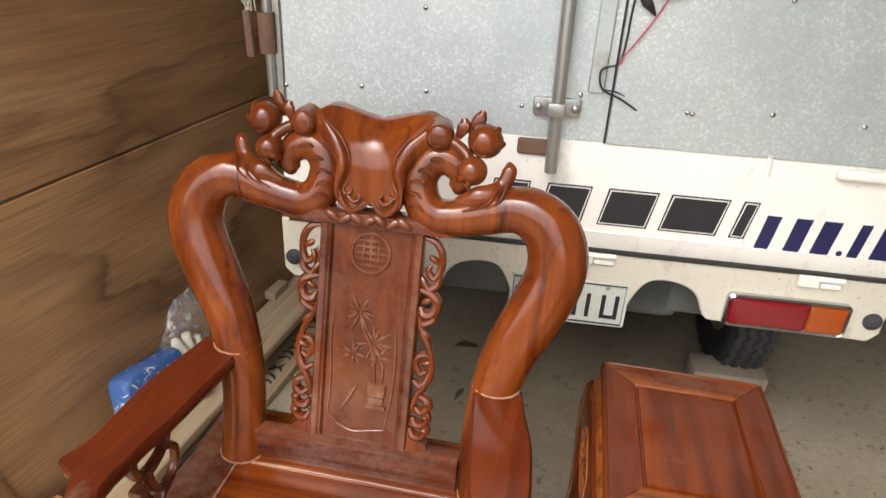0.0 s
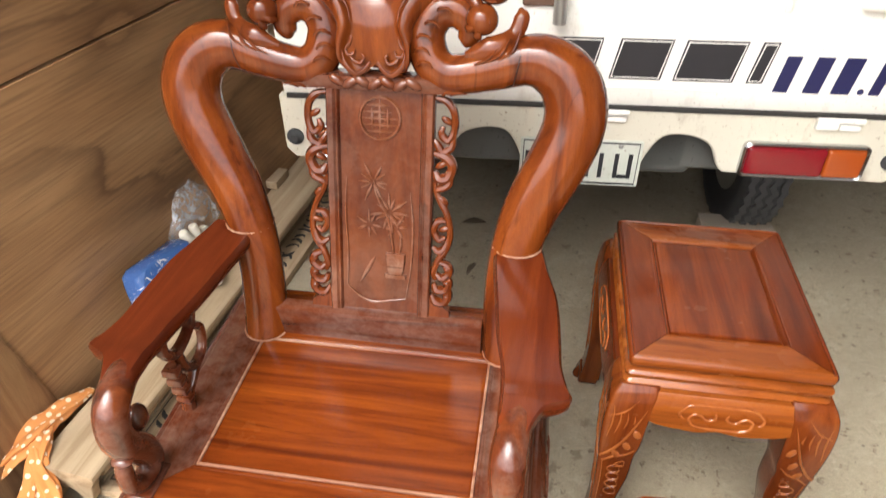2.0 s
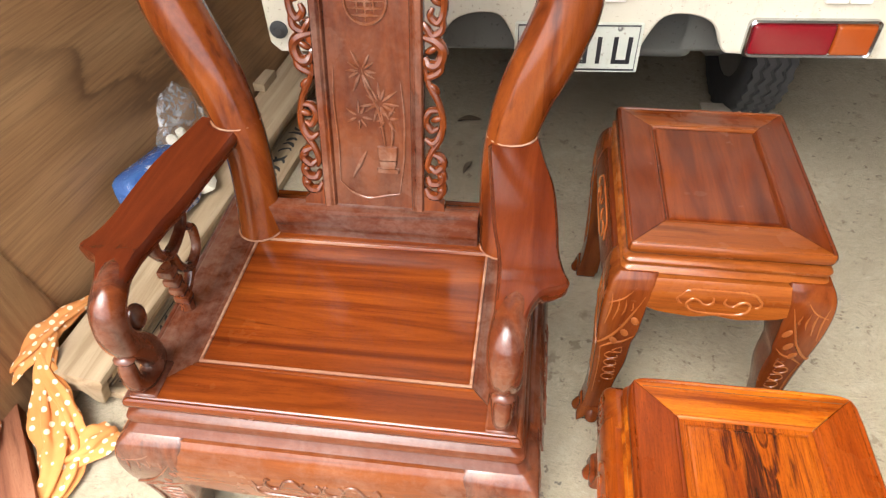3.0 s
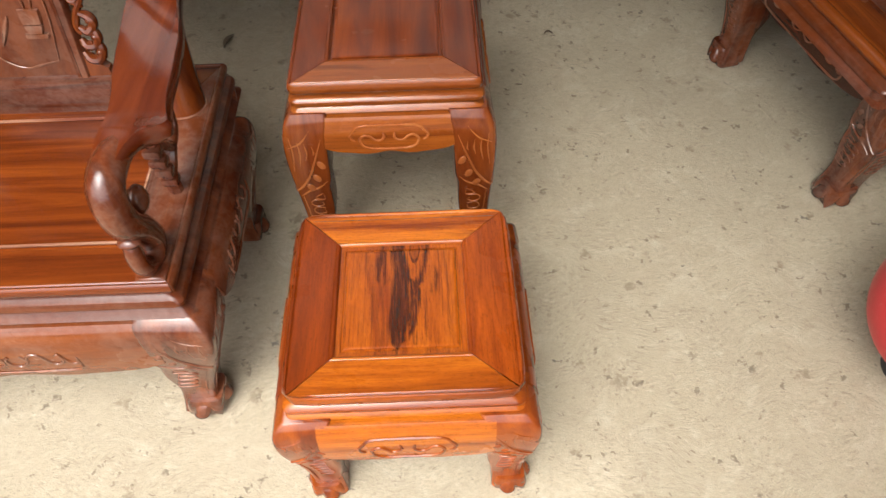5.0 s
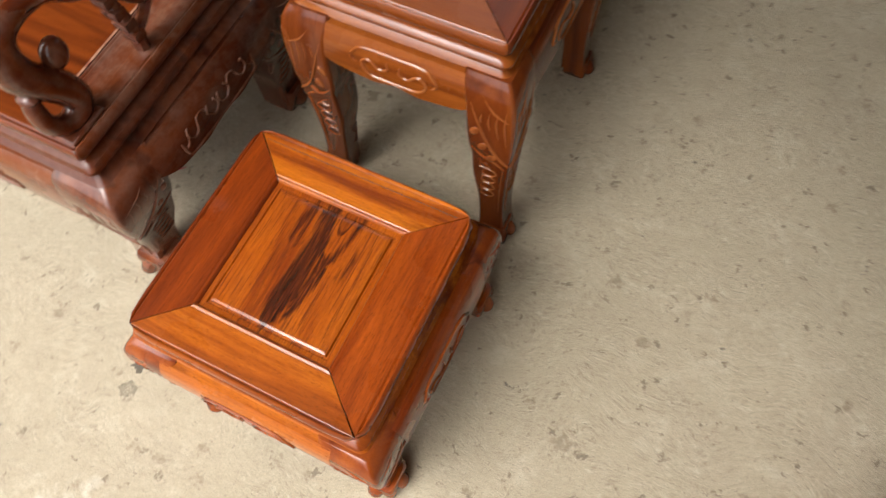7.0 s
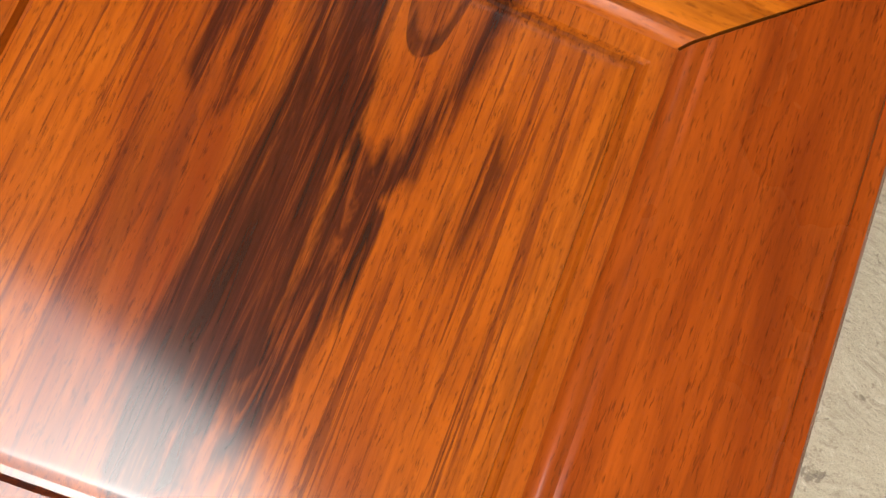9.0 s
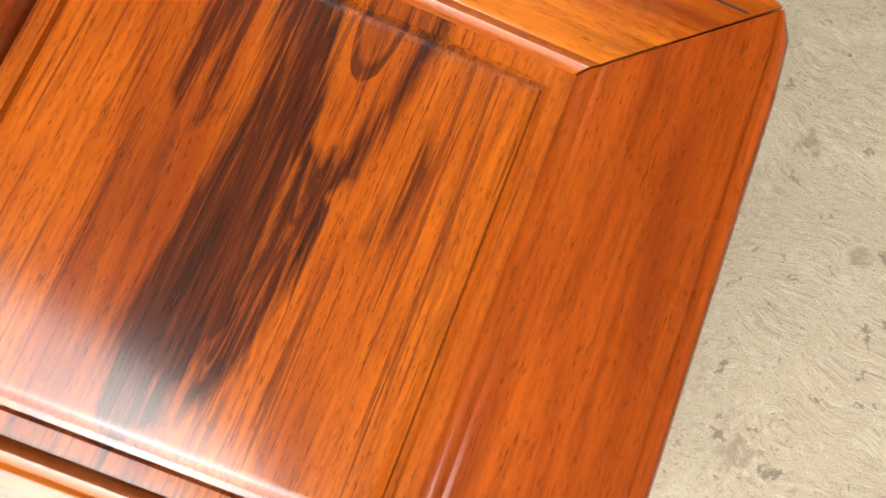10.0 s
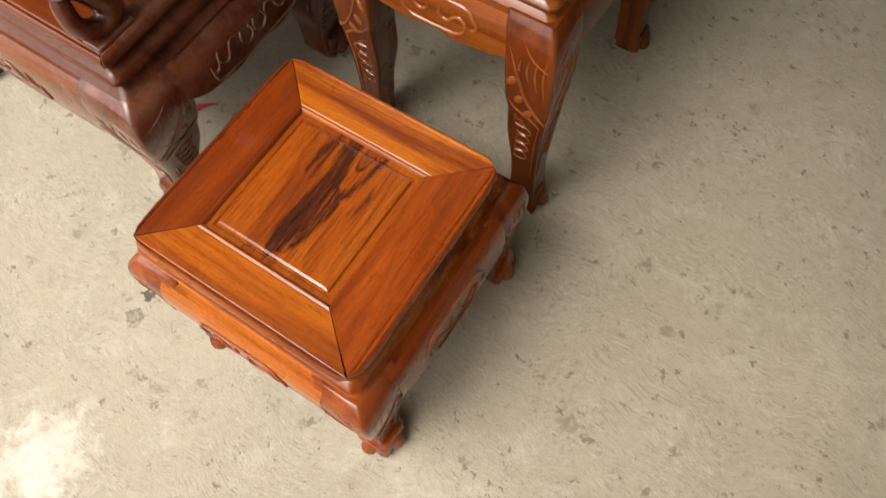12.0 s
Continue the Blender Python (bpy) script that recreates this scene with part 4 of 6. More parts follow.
                tube(bm, [back_pt(s * (x + r * 0.55 * math.cos(a)), z + r * 0.55 * math.sin(a), 0.0014, dy - r * 0.80) for a in seam], 6, 3)
            else:
                # rolled bud end with a spiral line
                bm = bmesh.new()
                tube(bm, [back_pt(s * (x - 0.004), z + 0.004, 0.022, 0.012), back_pt(s * x, z, r, -0.010), back_pt(s * x, z - 0.001, r * 0.93, -0.030), back_pt(s * x, z - 0.001, r * 0.55, -0.037)], 18, 4, 1.0, (0, 0, 1))
                tube(bm, [back_pt(s * (x + q * math.cos(a)), z + q * math.sin(a), 0.0016, -0.037 + 8 * max(0, q - 0.013) ** 1.5) for q, a in [(0.005 + 0.0011 * k, radians(200 - 42 * k)) for k in range(14)]], 6, 2)
            part(name, bm, carved_wood, post)
        bm = bmesh.new()
        tube(bm, [back_pt(s * 0.132, 1.078, 0.012, -0.012), back_pt(s * 0.152, 1.074, 0.010, -0.016), back_pt(s * 0.170, 1.062, 0.0105, -0.020), back_pt(s * 0.177, 1.054, 0.010, -0.024), back_pt(s * 0.179, 1.051, 0.003, -0.026)], 10, 4)
        tube(bm, [back_pt(s * 0.150, 1.080, 0.006), back_pt(s * 0.160, 1.100, 0.012), back_pt(s * 0.158, 1.113, 0.005)], 8, 4, 0.55)
        tube(bm, [back_pt(s * 0.168, 1.085, 0.006, 0.01), back_pt(s * 0.184, 1.110, 0.012, 0.01), back_pt(s * 0.190, 1.126, 0.004, 0.01)], 8, 4, 0.55)
        part("stem", bm, carved_wood, post)
        bm = bmesh.new()
        tube(bm, [back_pt(s * 0.160, 0.976, 0.010, -0.014), back_pt(s * 0.196, 0.984, 0.026, -0.016), back_pt(s * 0.222, 0.996, 0.022, -0.014), back_pt(s * 0.238, 1.012, 0.014, -0.008), back_pt(s * 0.245, 1.028, 0.013, -0.006), back_pt(s * 0.246, 1.040, 0.012, -0.004), back_pt(s * 0.243, 1.049, 0.003, 0)], 12, 4, 0.6)
        for k in range(3):
            tube(bm, [back_pt(s * (0.175 + 0.02 * k), 0.972 + 0.004 * k, 0.0014, -0.034), back_pt(s * (0.197 + 0.020 * k), 0.982 + 0.007 * k, 0.0030, -0.035), back_pt(s * (0.215 + 0.016 * k), 1.000 + 0.012 * k, 0.0010, -0.028)], 6, 3)
        part("leaf", bm, carved_wood, post)
        bm = bmesh.new()
        for k in range(5):
            # petals along the outer bend of the hook
            f = k / 4
            x0, z0 = 0.072 + 0.010 * math.sin(math.pi * f) * -1 + 0.030 * f * f, 0.960 + 0.082 * f
            tube(bm, [back_pt(s * x0 + 0.006, z0, 0.0012, -0.022), back_pt(s * (x0 + 0.010) + 0.006, z0 + 0.010, 0.0036, -0.032), back_pt(s * (x0 + 0.022) + 0.006, z0 + 0.010, 0.0030, -0.034), back_pt(s * (x0 + 0.030) + 0.006, z0 + 0.002, 0.0010, -0.033)], 6, 3)
        for k in range(2):
            tube(bm, [back_pt(s * (0.118 + 0.014 * k) + 0.006, 0.918, 0.0010, -0.026), back_pt(s * (0.128 + 0.014 * k) + 0.006, 0.926, 0.0032, -0.033), back_pt(s * (0.146 + 0.014 * k) + 0.006, 0.924, 0.0010, -0.030)], 6, 3)
        tagged(part("hook_carving", bm, carved_wood, post), kind="stuff")
    # crest: a waisted, dished shield with broad raised rims and a rolled top
    bm = bmesh.new()
    loops = []
    rows = [(0.940, 0.046), (0.950, 0.054), (0.972, 0.061), (1.000, 0.062), (1.025, 0.066), (1.045, 0.076), (1.065, 0.092), (1.082, 0.110), (1.097, 0.126), (1.110, 0.132), (1.116, 0.130)]
    us = [-1 + k / 30 for k in range(61)]

    # outline of the dished face, as half widths over height
    face_z = [0.944, 0.952, 0.962, 0.982, 1.002, 1.022, 1.050, 1.076, 1.092, 1.106, 1.120]
    face_x = [0.030, 0.042, 0.048, 0.055, 0.050, 0.042, 0.046, 0.061, 0.079, 0.094, 0.104]

    def crest_dip(u, f):
        g = max(0.0, (f - 0.45) / 0.55)
        return 0.024 * g * math.exp(-(u / 0.45) ** 2) + 0.030 * g * max(0.0, (abs(u) - 0.62) / 0.38) ** 2

    def crest_front(u, f, hw):
        a = abs(u)
        e = float(np.interp(0.940 + 0.176 * f, face_z, face_x))
        step = min(1.0, max(0.0, (a * hw - e + 0.006) / 0.010))
        rim = 0.013 * step * step * (3 - 2 * step) * min(1.0, f * 5)
        fall = 0.018 * max(0.0, (a * hw - e - 0.008) / max(0.012, hw - e - 0.008)) ** 2
        dish = 0.009 * max(0.0, 1 - (a * hw / e) ** 2) - 0.013 * math.sin(math.pi * min(1.0, f * 0.95))
        roll = 0.085 * max(0.0, f - 0.66) ** 1.5
        return -0.018 + dish - rim + fall + roll

    for z, hw in smooth_path(rows, 3):
        f = (z - 0.940) / 0.176
        loop = [(0.008 + u * hw, lean(z) + crest_front(u, f, hw), z - crest_dip(u, f) + 0.016 * math.exp(-(u / 0.28) ** 2) * max(0.0, 1 - f / 0.22)) for u in us]
        loop += [(0.008 + u * hw * 0.97, lean(z) + 0.024 + 0.026 * max(0.0, f - 0.55), z - crest_dip(u, f) - 0.003) for u in reversed(us)]
        loops.append(loop)
    loft(bm, loops)
    crest = part("crest", bm, post_wood, t, sharp=70)
    bm = bmesh.new()
    for s in (-1, 1):
        edge = [(0.090, 1.098, 0.0012), (0.078, 1.088, 0.0026), (0.061, 1.074, 0.0032), (0.046, 1.050, 0.0034), (0.042, 1.024, 0.0034), (0.050, 1.003, 0.0036), (0.056, 0.982, 0.0042), (0.048, 0.960, 0.0048), (0.032, 0.947, 0.0050), (0.018, 0.952, 0.0046), (0.006, 0.966, 0.0030)]
        tube(bm, [(0.008 + s * x, lean(z) - 0.030, z, r) for x, z, r in edge], 8, 4, 0.8)
        # leaf curls inside the lower corners
        for curl in ([(0.046, 1.012, 0.0014), (0.040, 1.002, 0.0032), (0.044, 0.990, 0.0036), (0.050, 0.984, 0.0034), (0.046, 0.974, 0.0032), (0.036, 0.976, 0.0026), (0.034, 0.984, 0.0014)], [(0.042, 0.972, 0.0014), (0.034, 0.964, 0.0034), (0.024, 0.962, 0.0034), (0.018, 0.970, 0.0026), (0.022, 0.976, 0.0014)], [(0.050, 1.020, 0.0012), (0.046, 1.030, 0.0026), (0.040, 1.034, 0.0012)]):
            tube(bm, [(0.008 + s * x, lean(z) - 0.024, z, r) for x, z, r in curl], 8, 4)
    part("crest_edge", bm, carved_wood, crest)
    bm = bmesh.new()
    box(bm, (-0.135, lean(0.93) - 0.022, 0.914), (0.150, lean(0.93) + 0.018, 0.940), 0.006, 2)
    for k in range(7):
        blob(bm, (-0.058 + 0.022 * k, lean(0.935) - 0.022, 0.932 - 0.004 * (k % 2)), (0.018, 0.009, 0.009), (0, 32 * (-1) ** k, 0), 10, 6)
    part("crest_rail", bm, cw["x"], t)
    # splat: framed panel with low relief
    cx = 0.013
    bm = bmesh.new()
    zs = [0.500 + 0.0415 * k for k in range(11)]
    loft(bm, [[(cx - 0.074, lean(z) - 0.004, z), (cx + 0.074, lean(z) - 0.004, z), (cx + 0.074, lean(z) + 0.010, z), (cx - 0.074, lean(z) + 0.010, z)] for z in zs])
    panel = part("splat_panel", bm, splat_wood, t)
    for s in (-1, 1):
        bm = bmesh.new()
        pr = [(0.073, -0.006), (0.076, -0.012), (0.080, -0.009), (0.084, -0.013), (0.094, -0.013), (0.097, -0.009), (0.097, 0.012), (0.073, 0.012)]
        loft(bm, [[(cx + s * x, lean(z) + y, z) for x, y in pr] for z in zs])
        part("splat_stile", bm, cw["z"], t)
        # openwork strip of chained scrolls
        bm = bmesh.new()
        x0 = 0.097

        def strip(pts, r=0.0055):
            r *= 1.3
            tube(bm, [back_pt(cx + s * (x0 + a), z, r * (0.55 if k in (0, len(pts) - 1) else 1), -0.002) for k, (a, z) in enumerate(pts)], 8, 4, 1.2)

        strip([(0.0, 0.905), (0.020, 0.900), (0.034, 0.880), (0.034, 0.850), (0.024, 0.835), (0.012, 0.845), (0.016, 0.858)])
        strip([(0.034, 0.850), (0.032, 0.825), (0.016, 0.815), (0.006, 0.826), (0.0, 0.835)])
        strip([(0.0, 0.812), (0.022, 0.806), (0.034, 0.790), (0.026, 0.770), (0.010, 0.768), (0.002, 0.780)], 0.0075)
        strip([(0.030, 0.790), (0.030, 0.760), (0.010, 0.748), (0.002, 0.742)])
        strip([(0.002, 0.762), (0.010, 0.735), (0.026, 0.705), (0.034, 0.670), (0.030, 0.640), (0.014, 0.615), (0.006, 0.590), (0.010, 0.575)], 0.005)
        strip([(0.032, 0.690), (0.012, 0.690), (0.004, 0.672), (0.014, 0.655), (0.026, 0.660)])
        strip([(0.002, 0.640), (0.014, 0.632), (0.026, 0.640), (0.032, 0.660)])
        strip([(0.014, 0.612), (0.030, 0.606), (0.036, 0.592), (0.022, 0.580), (0.010, 0.588)], 0.0065)
        strip([(0.030, 0.590), (0.036, 0.570), (0.028, 0.556), (0.012, 0.556), (0.006, 0.568)], 0.0065)
        strip([(0.034, 0.565), (0.036, 0.545), (0.026, 0.530), (0.010, 0.532), (0.002, 0.545)], 0.0065)
        for a0, z, tilt in ((0.022, 0.868, 35), (0.014, 0.792, -30), (0.020, 0.728, 50), (0.024, 0.676, -20), (0.018, 0.628, 40)):
            blob(bm, back_pt(cx + s * (x0 + a0), z, None, -0.003), (0.013, 0.007, 0.0065), (0, s * tilt, 0), 10, 6)
        for z in (0.60, 0.572, 0.545):
            blob(bm, back_pt(cx + s * (x0 + 0.032), z, None, -0.006), (0.008, 0.007, 0.006), (0, 0, 0), 8, 6)
        loft(bm, [[(cx + s * (x0 - 0.001), lean(z) - 0.008, z), (cx + s * (x0 + w), lean(z) - 0.008, z), (cx + s * (x0 + w), lean(z) + 0.010, z), (cx + s * (x0 - 0.001), lean(z) + 0.010, z)] for z, w in ((0.500, 0.040), (0.515, 0.038), (0.530, 0.018), (0.540, 0.004))])
        part("fretwork", bm, carved_wood, t)
    # relief: round sign, bamboo over a bowl, a wavy ground line
    bm = bmesh.new()
    yo = -0.0062

    def rel(pts, r):
        tube(bm, [back_pt(cx + x, z, 1.25 * r * (0.3 if k in (0, len(pts) - 1) else 1), yo) for k, (x, z) in enumerate(pts)], 6, 3, 0.8)

    R, zc = 0.036, 0.866
    tube(bm, [back_pt(cx + R * math.cos(k * math.tau / 24), zc + R * math.sin(k * math.tau / 24), 0.0026, yo) for k in range(25)], 6, 1)
    for dz in (-0.022, -0.011, 0.0, 0.011, 0.022):
        h = math.sqrt(R * R - dz * dz) - 0.004
        rel([(-h, zc + dz), (0, zc + dz), (h * (0.7 if dz > 0 else 1.0), zc + dz)], 0.0026)
    for dx in (-0.014, 0.0, 0.014):
        h = math.sqrt(R * R - dx * dx) - 0.004
        rel([(dx, zc - h * (0.6 if dx else 1.0)), (dx, zc), (dx, zc + h * (0.6 if dx else 1.0))], 0.0026)
    rng = random.Random(4)
    for hub, n, span in (((-0.012, 0.755), 10, 0.040), ((0.018, 0.700), 12, 0.042), ((-0.020, 0.675), 7, 0.034), ((0.030, 0.672), 6, 0.030)):
        for k in range(n):
            a = radians(360 / n * k + rng.uniform(-12, 12))
            ln = span * rng.uniform(0.6, 1.0)
            rel([(hub[0] + 0.006 * math.cos(a), hub[1] + 0.006 * math.sin(a)), (hub[0] + ln * 0.5 * math.cos(a), hub[1] + ln * 0.5 * math.sin(a)), (hub[0] + ln * math.cos(a), hub[1] + ln * math.sin(a))], 0.0026)
    rel([(0.026, 0.615), (0.022, 0.650), (0.014, 0.690), (-0.006, 0.730), (-0.012, 0.760)], 0.0024)
    rel([(0.034, 0.615), (0.040, 0.640), (0.036, 0.670)], 0.0020)
    for z0, z1, w0, w1 in ((0.598, 0.622, 0.019, 0.021), (0.582, 0.596, 0.015, 0.019), (0.574, 0.581, 0.023, 0.023)):
        loft(bm, [[(cx + 0.030 + e * w, lean(z) + y, z) for e, y in ((-1, 0.0), (-0.8, -0.010), (0.8, -0.010), (1, 0.0))] for z, w in ((z0, w0), ((z0 + z1) / 2, (w0 + w1) / 2 + 0.001), (z1, w1))])
    rel([(-0.038, 0.560), (-0.022, 0.590), (-0.010, 0.612)], 0.0034)
    rel([(-0.064, 0.552), (-0.040, 0.530), (-0.010, 0.520), (0.020, 0.526), (0.050, 0.532)], 0.0020)
    rel([(-0.062, 0.760), (-0.066, 0.700), (-0.062, 0.620), (-0.064, 0.552)], 0.0016)
    rel([(0.056, 0.740), (0.062, 0.680), (0.060, 0.600), (0.050, 0.532)], 0.0016)
    part("relief_carving", bm, relief_wood, panel)
    # arms
    for s in (-1, 1):
        bm = bmesh.new()
        rows = [(0.205, 0.226, 0.316, 0.655), (0.14, 0.231, 0.328, 0.656), (0.067, 0.240, 0.345, 0.655), (-0.02, 0.251, 0.352, 0.653), (-0.075, 0.262, 0.354, 0.652), (-0.115, 0.266, 0.362, 0.652), (-0.138, 0.267, 0.369, 0.655), (-0.150, 0.267, 0.362, 0.657), (-0.162, 0.267, 0.336, 0.657), (-0.182, 0.267, 0.323, 0.656), (-0.205, 0.268, 0.314, 0.652), (-0.226, 0.272, 0.308, 0.642)]
        loops = []
        for y, a, b, z in smooth_path(rows, 3):
            h = 0.036
            pr = [(a, z - 0.010), (a + 0.006, z - 0.001), (a + (b - a) * 0.3, z), (a + (b - a) * 0.7, z - 0.001), (b - 0.005, z + 0.001), (b, z - 0.006), (b - 0.003, z - h * 0.7), (b - 0.016, z - h), (a + 0.012, z - h), (a + 0.002, z - h * 0.7)]
            loops.append([(s * x, y, zz) for x, zz in pr])
        loft(bm, loops)
        arm = part("armrest", bm, arm_wood, t, sharp=50)
        bm = bmesh.new()
        tube(bm, [(s * 0.300, -0.150, 0.632, 0.020), (s * 0.292, -0.195, 0.636, 0.025), (s * 0.288, -0.230, 0.622, 0.026), (s * 0.288, -0.244, 0.588, 0.026), (s * 0.288, -0.238, 0.548, 0.026), (s * 0.288, -0.216, 0.510, 0.026), (s * 0.288, -0.203, 0.474, 0.024), (s * 0.288, -0.212, 0.450, 0.020), (s * 0.288, -0.238, 0.448, 0.017), (s * 0.288, -0.258, 0.472, 0.015), (s * 0.288, -0.258, 0.505, 0.014), (s * 0.288, -0.252, 0.524, 0.010)], 12, 4, 1.0, (1, 0, 0))
        blob(bm, (s * 0.288, -0.254, 0.526), (0.018, 0.013, 0.009), (0, 0, 0), 10, 6)
        box(bm, (s * 0.288 - 0.024, -0.262, Z - 0.002), (s * 0.288 + 0.024, -0.190, Z + 0.005), 0.003)
        blob(bm, (s * 0.294, -0.188, 0.546), (0.016, 0.020, 0.024), (-20, 0, 0), 12, 8)
        part("arm_scroll", bm, cw["z"], arm)
        bm = bmesh.new()
        x = s * 0.290
        tube(bm, [(x, -0.085, 0.628, 0.010), (x, -0.090, 0.590, 0.010), (x, -0.060, 0.560, 0.010), (x, -0.010, 0.570, 0.009), (x, 0.010, 0.600, 0.009), (x, -0.010, 0.632, 0.010)], 8, 4, 1.2, (1, 0, 0))
        tube(bm, [(x, -0.060, 0.560, 0.010), (x, -0.052, 0.520, 0.010), (x, -0.020, 0.492, 0.009), (x, 0.014, 0.505, 0.008), (x, 0.022, 0.545, 0.008), (x, -0.004, 0.570, 0.008)], 8, 4, 1.2, (1, 0, 0))
        tube(bm, [(x, -0.080, 0.552, 0.008), (x, -0.074, 0.510, 0.010), (x, -0.070, 0.470, 0.011), (x, -0.072, 0.432, 0.012)], 8, 4, 1.2, (1, 0, 0))
        tube(bm, [(x, -0.020, 0.492, 0.009), (x, -0.046, 0.470, 0.008), (x, -0.064, 0.462, 0.008)], 8, 4, 1.2, (1, 0, 0))
        for k in range(4):
            y0, z0 = -0.082 + 0.004 * k, 0.540 - 0.026 * k
            box(bm, (x - 0.014, y0 - 0.013, z0 - 0.008), (x + 0.014, y0 + 0.010, z0 + 0.008), 0.004, 2)
        part("arm_fretwork", bm, cw["z"], arm)
    return t


armchair(pose(-0.331, 0.979, 0), "carved reddish-brown wooden armchair with horned back and fruit carving", apron_wood)
turned = armchair(pose(1.519, 1.506, 0, 0, 0, 101.8), "carved wooden armchair with shade-dark aprons, back turned, beside the red canister", maroon_shade_wood)
tagged(copy_thing(turned, pose(1.529, 2.735, 0, 0, 0, 101.8)), "carved wooden armchair with shade-dark aprons further back in the shed")

# ---- light truck with a sheet-metal box ----
def truck(m):
    t = thing("truck", "small white box truck with galvanised sheet doors, parked behind the chairs", "truck", m)
    U0, U1, MID = -1.088, 0.335, -0.378
    # box
    bm = box(bmesh.new(), (U0 + 0.01, 0.012, 1.0), (U1 - 0.01, 2.3, 2.55), 0.006)
    part("box_body", bm, galv_mat, t)
    seam = -0.352
    for name, a, b, y in (("left_door", U0 + 0.02, seam + 0.05, -0.006), ("right_door", seam, U1 - 0.004, -0.012)):
        bm = box(bmesh.new(), (a, y, 0.992), (b, y + 0.016, 2.50), 0.002)
        part(name, bm, galv_mat, t, "galvanised sheet door with fine spangle")
    door = t.children[1]
    bm = box(bmesh.new(), (U0 - 0.004, -0.010, 0.99), (U0 + 0.020, 0.012, 2.5), 0.003)
    part("corner_strip", bm, steel_mat, t)
    # rivets
    bm0 = bmesh.new()
    blob(bm0, (0, 0, 0), (0.0055, 0.003, 0.0055), (0, 0, 0), 10, 6)
    rivet = None
    for u, z in ((-1.06, 1.249), (-1.065, 1.061), (-0.892, 1.072), (-0.748, 1.073), (-0.755, 1.245), (-0.539, 1.059), (-0.434, 1.301), (-0.419, 1.092), (-0.196, 1.075), (-0.186, 1.073), (-0.029, 1.085), (0.152, 1.076), (-0.047, 1.305)):
        if rivet is None:
            rivet = part("rivet", bm0, chrome_mat, t)
            ob = rivet
        else:
            ob = new("rivet", rivet.data)
            ob.parent = t
        ob.location = (u, -0.0135 if u > seam else -0.0075, z)
    # tailgate
    bm = bmesh.new()
    prof = [(0.0, 0.733), (-0.006, 0.740), (-0.008, 0.780), (-0.008, 0.965), (-0.004, 0.992), (0.012, 0.998), (0.030, 0.998), (0.030, 0.733)]
    loft(bm, [[(u, y, z) for y, z in prof] for u in (U0 + 0.004, U0 + 0.4, MID, U1 - 0.4, U1 - 0.004)])
    gate = part("tailgate", bm, white_paint, t, "white tailgate with dark bars of lettering")
    bm = bmesh.new()
    tube(bm, [(U0 + 0.01, -0.008, 0.780, 0.003), (MID, -0.008, 0.780, 0.003), (U1 - 0.01, -0.008, 0.780, 0.003)], 6, 1)
    part("crease", bm, white_paint, gate)
    # lettering as plain slanted bars: a dark core in a thin pale line and a dark edge
    for a, b in ((-0.600, -0.500), (-0.478, -0.362), (-0.342, -0.215), (-0.205, -0.062), (-0.050, 0.0)):
        sl = 0.016
        z0, z1 = 0.800, 0.890
        lets = None
        for grow, y, mat in ((0.0, -0.0092, black_paint), (-0.0035, -0.0096, white_paint), (-0.0060, -0.0100, black_paint)):
            g = grow
            bm = slab(bmesh.new(), [(a - g, z0 - g), (b - sl + g, z0 - g), (b + g, z1 + g), (a + sl - g, z1 + g)], y, -0.0075)
            lets = part("letter_bar", bm, mat, gate) if lets is None else lets and part("letter_bar", bm, mat, gate)
    for k, (a, b) in enumerate(((0.010, 0.052), (0.072, 0.118), (0.130, 0.180), (0.208, 0.242), (0.255, 0.305))):
        bm = slab(bmesh.new(), [(a, 0.782), (b - 0.012, 0.782), (b, 0.862), (a + 0.012, 0.862)], -0.0100, -0.0075)
        part("number_bar", bm, navy_paint, gate)
    bm = blob(bmesh.new(), (0.192, -0.008, 0.788), (0.007, 0.002, 0.007))
    part("number_dot", bm, navy_paint, gate)
    # tail panel with arched cut-outs round the plate
    half = [(0.722, 0.728), (0.722, 0.590), (0.700, 0.566), (0.333, 0.576), (0.318, 0.590), (0.300, 0.630), (0.275, 0.655), (0.228, 0.668), (0.180, 0.660), (0.150, 0.612), (0.128, 0.548), (0.112, 0.538), (0.112, 0.640)]
    half = half[:3] + [tuple(p) for p in smooth_path(half[3:12], 4)] + half[12:]
    out = [(MID - u, z) for u, z in half] + [(MID + u, z) for u, z in reversed(half)]
    bm = slab(bmesh.new(), out, -0.006, 0.020, 0.004)
    part("tail_panel", bm, cream_paint, t, "cream-white rear panel with grime and rust specks")
    # dark strip standing in for the shadow in the gap below the tailgate
    bm = bmesh.new()
    loft(bm, [[(u, y, z) for y, z in ((-0.002, 0.722), (-0.010, 0.726), (-0.010, 0.735), (0.0, 0.738))] for u in (U0 + 0.01, U1 - 0.01)])
    part("gap_shadow_seal", bm, dark_mat, t, "dark strip for the shaded gap under the tailgate")
    for u in (0.123, -0.385, -0.88):
        bm = box(bmesh.new(), (u, -0.020, 0.700), (u + 0.048, -0.004, 0.724), 0.003)
        box(bm, (u + 0.052, -0.016, 0.698), (u + 0.098, -0.004, 0.712), 0.003)
        tube(bm, [(u, -0.014, 0.722, 0.007), (u + 0.1, -0.014, 0.722, 0.007)], 8, 1)
        part("hinge", bm, white_paint, t)
    # tail lights
    for u0, flip in ((-0.014, False), (MID * 2 + 0.014 - 0.274, True)):
        bm = bmesh.new()
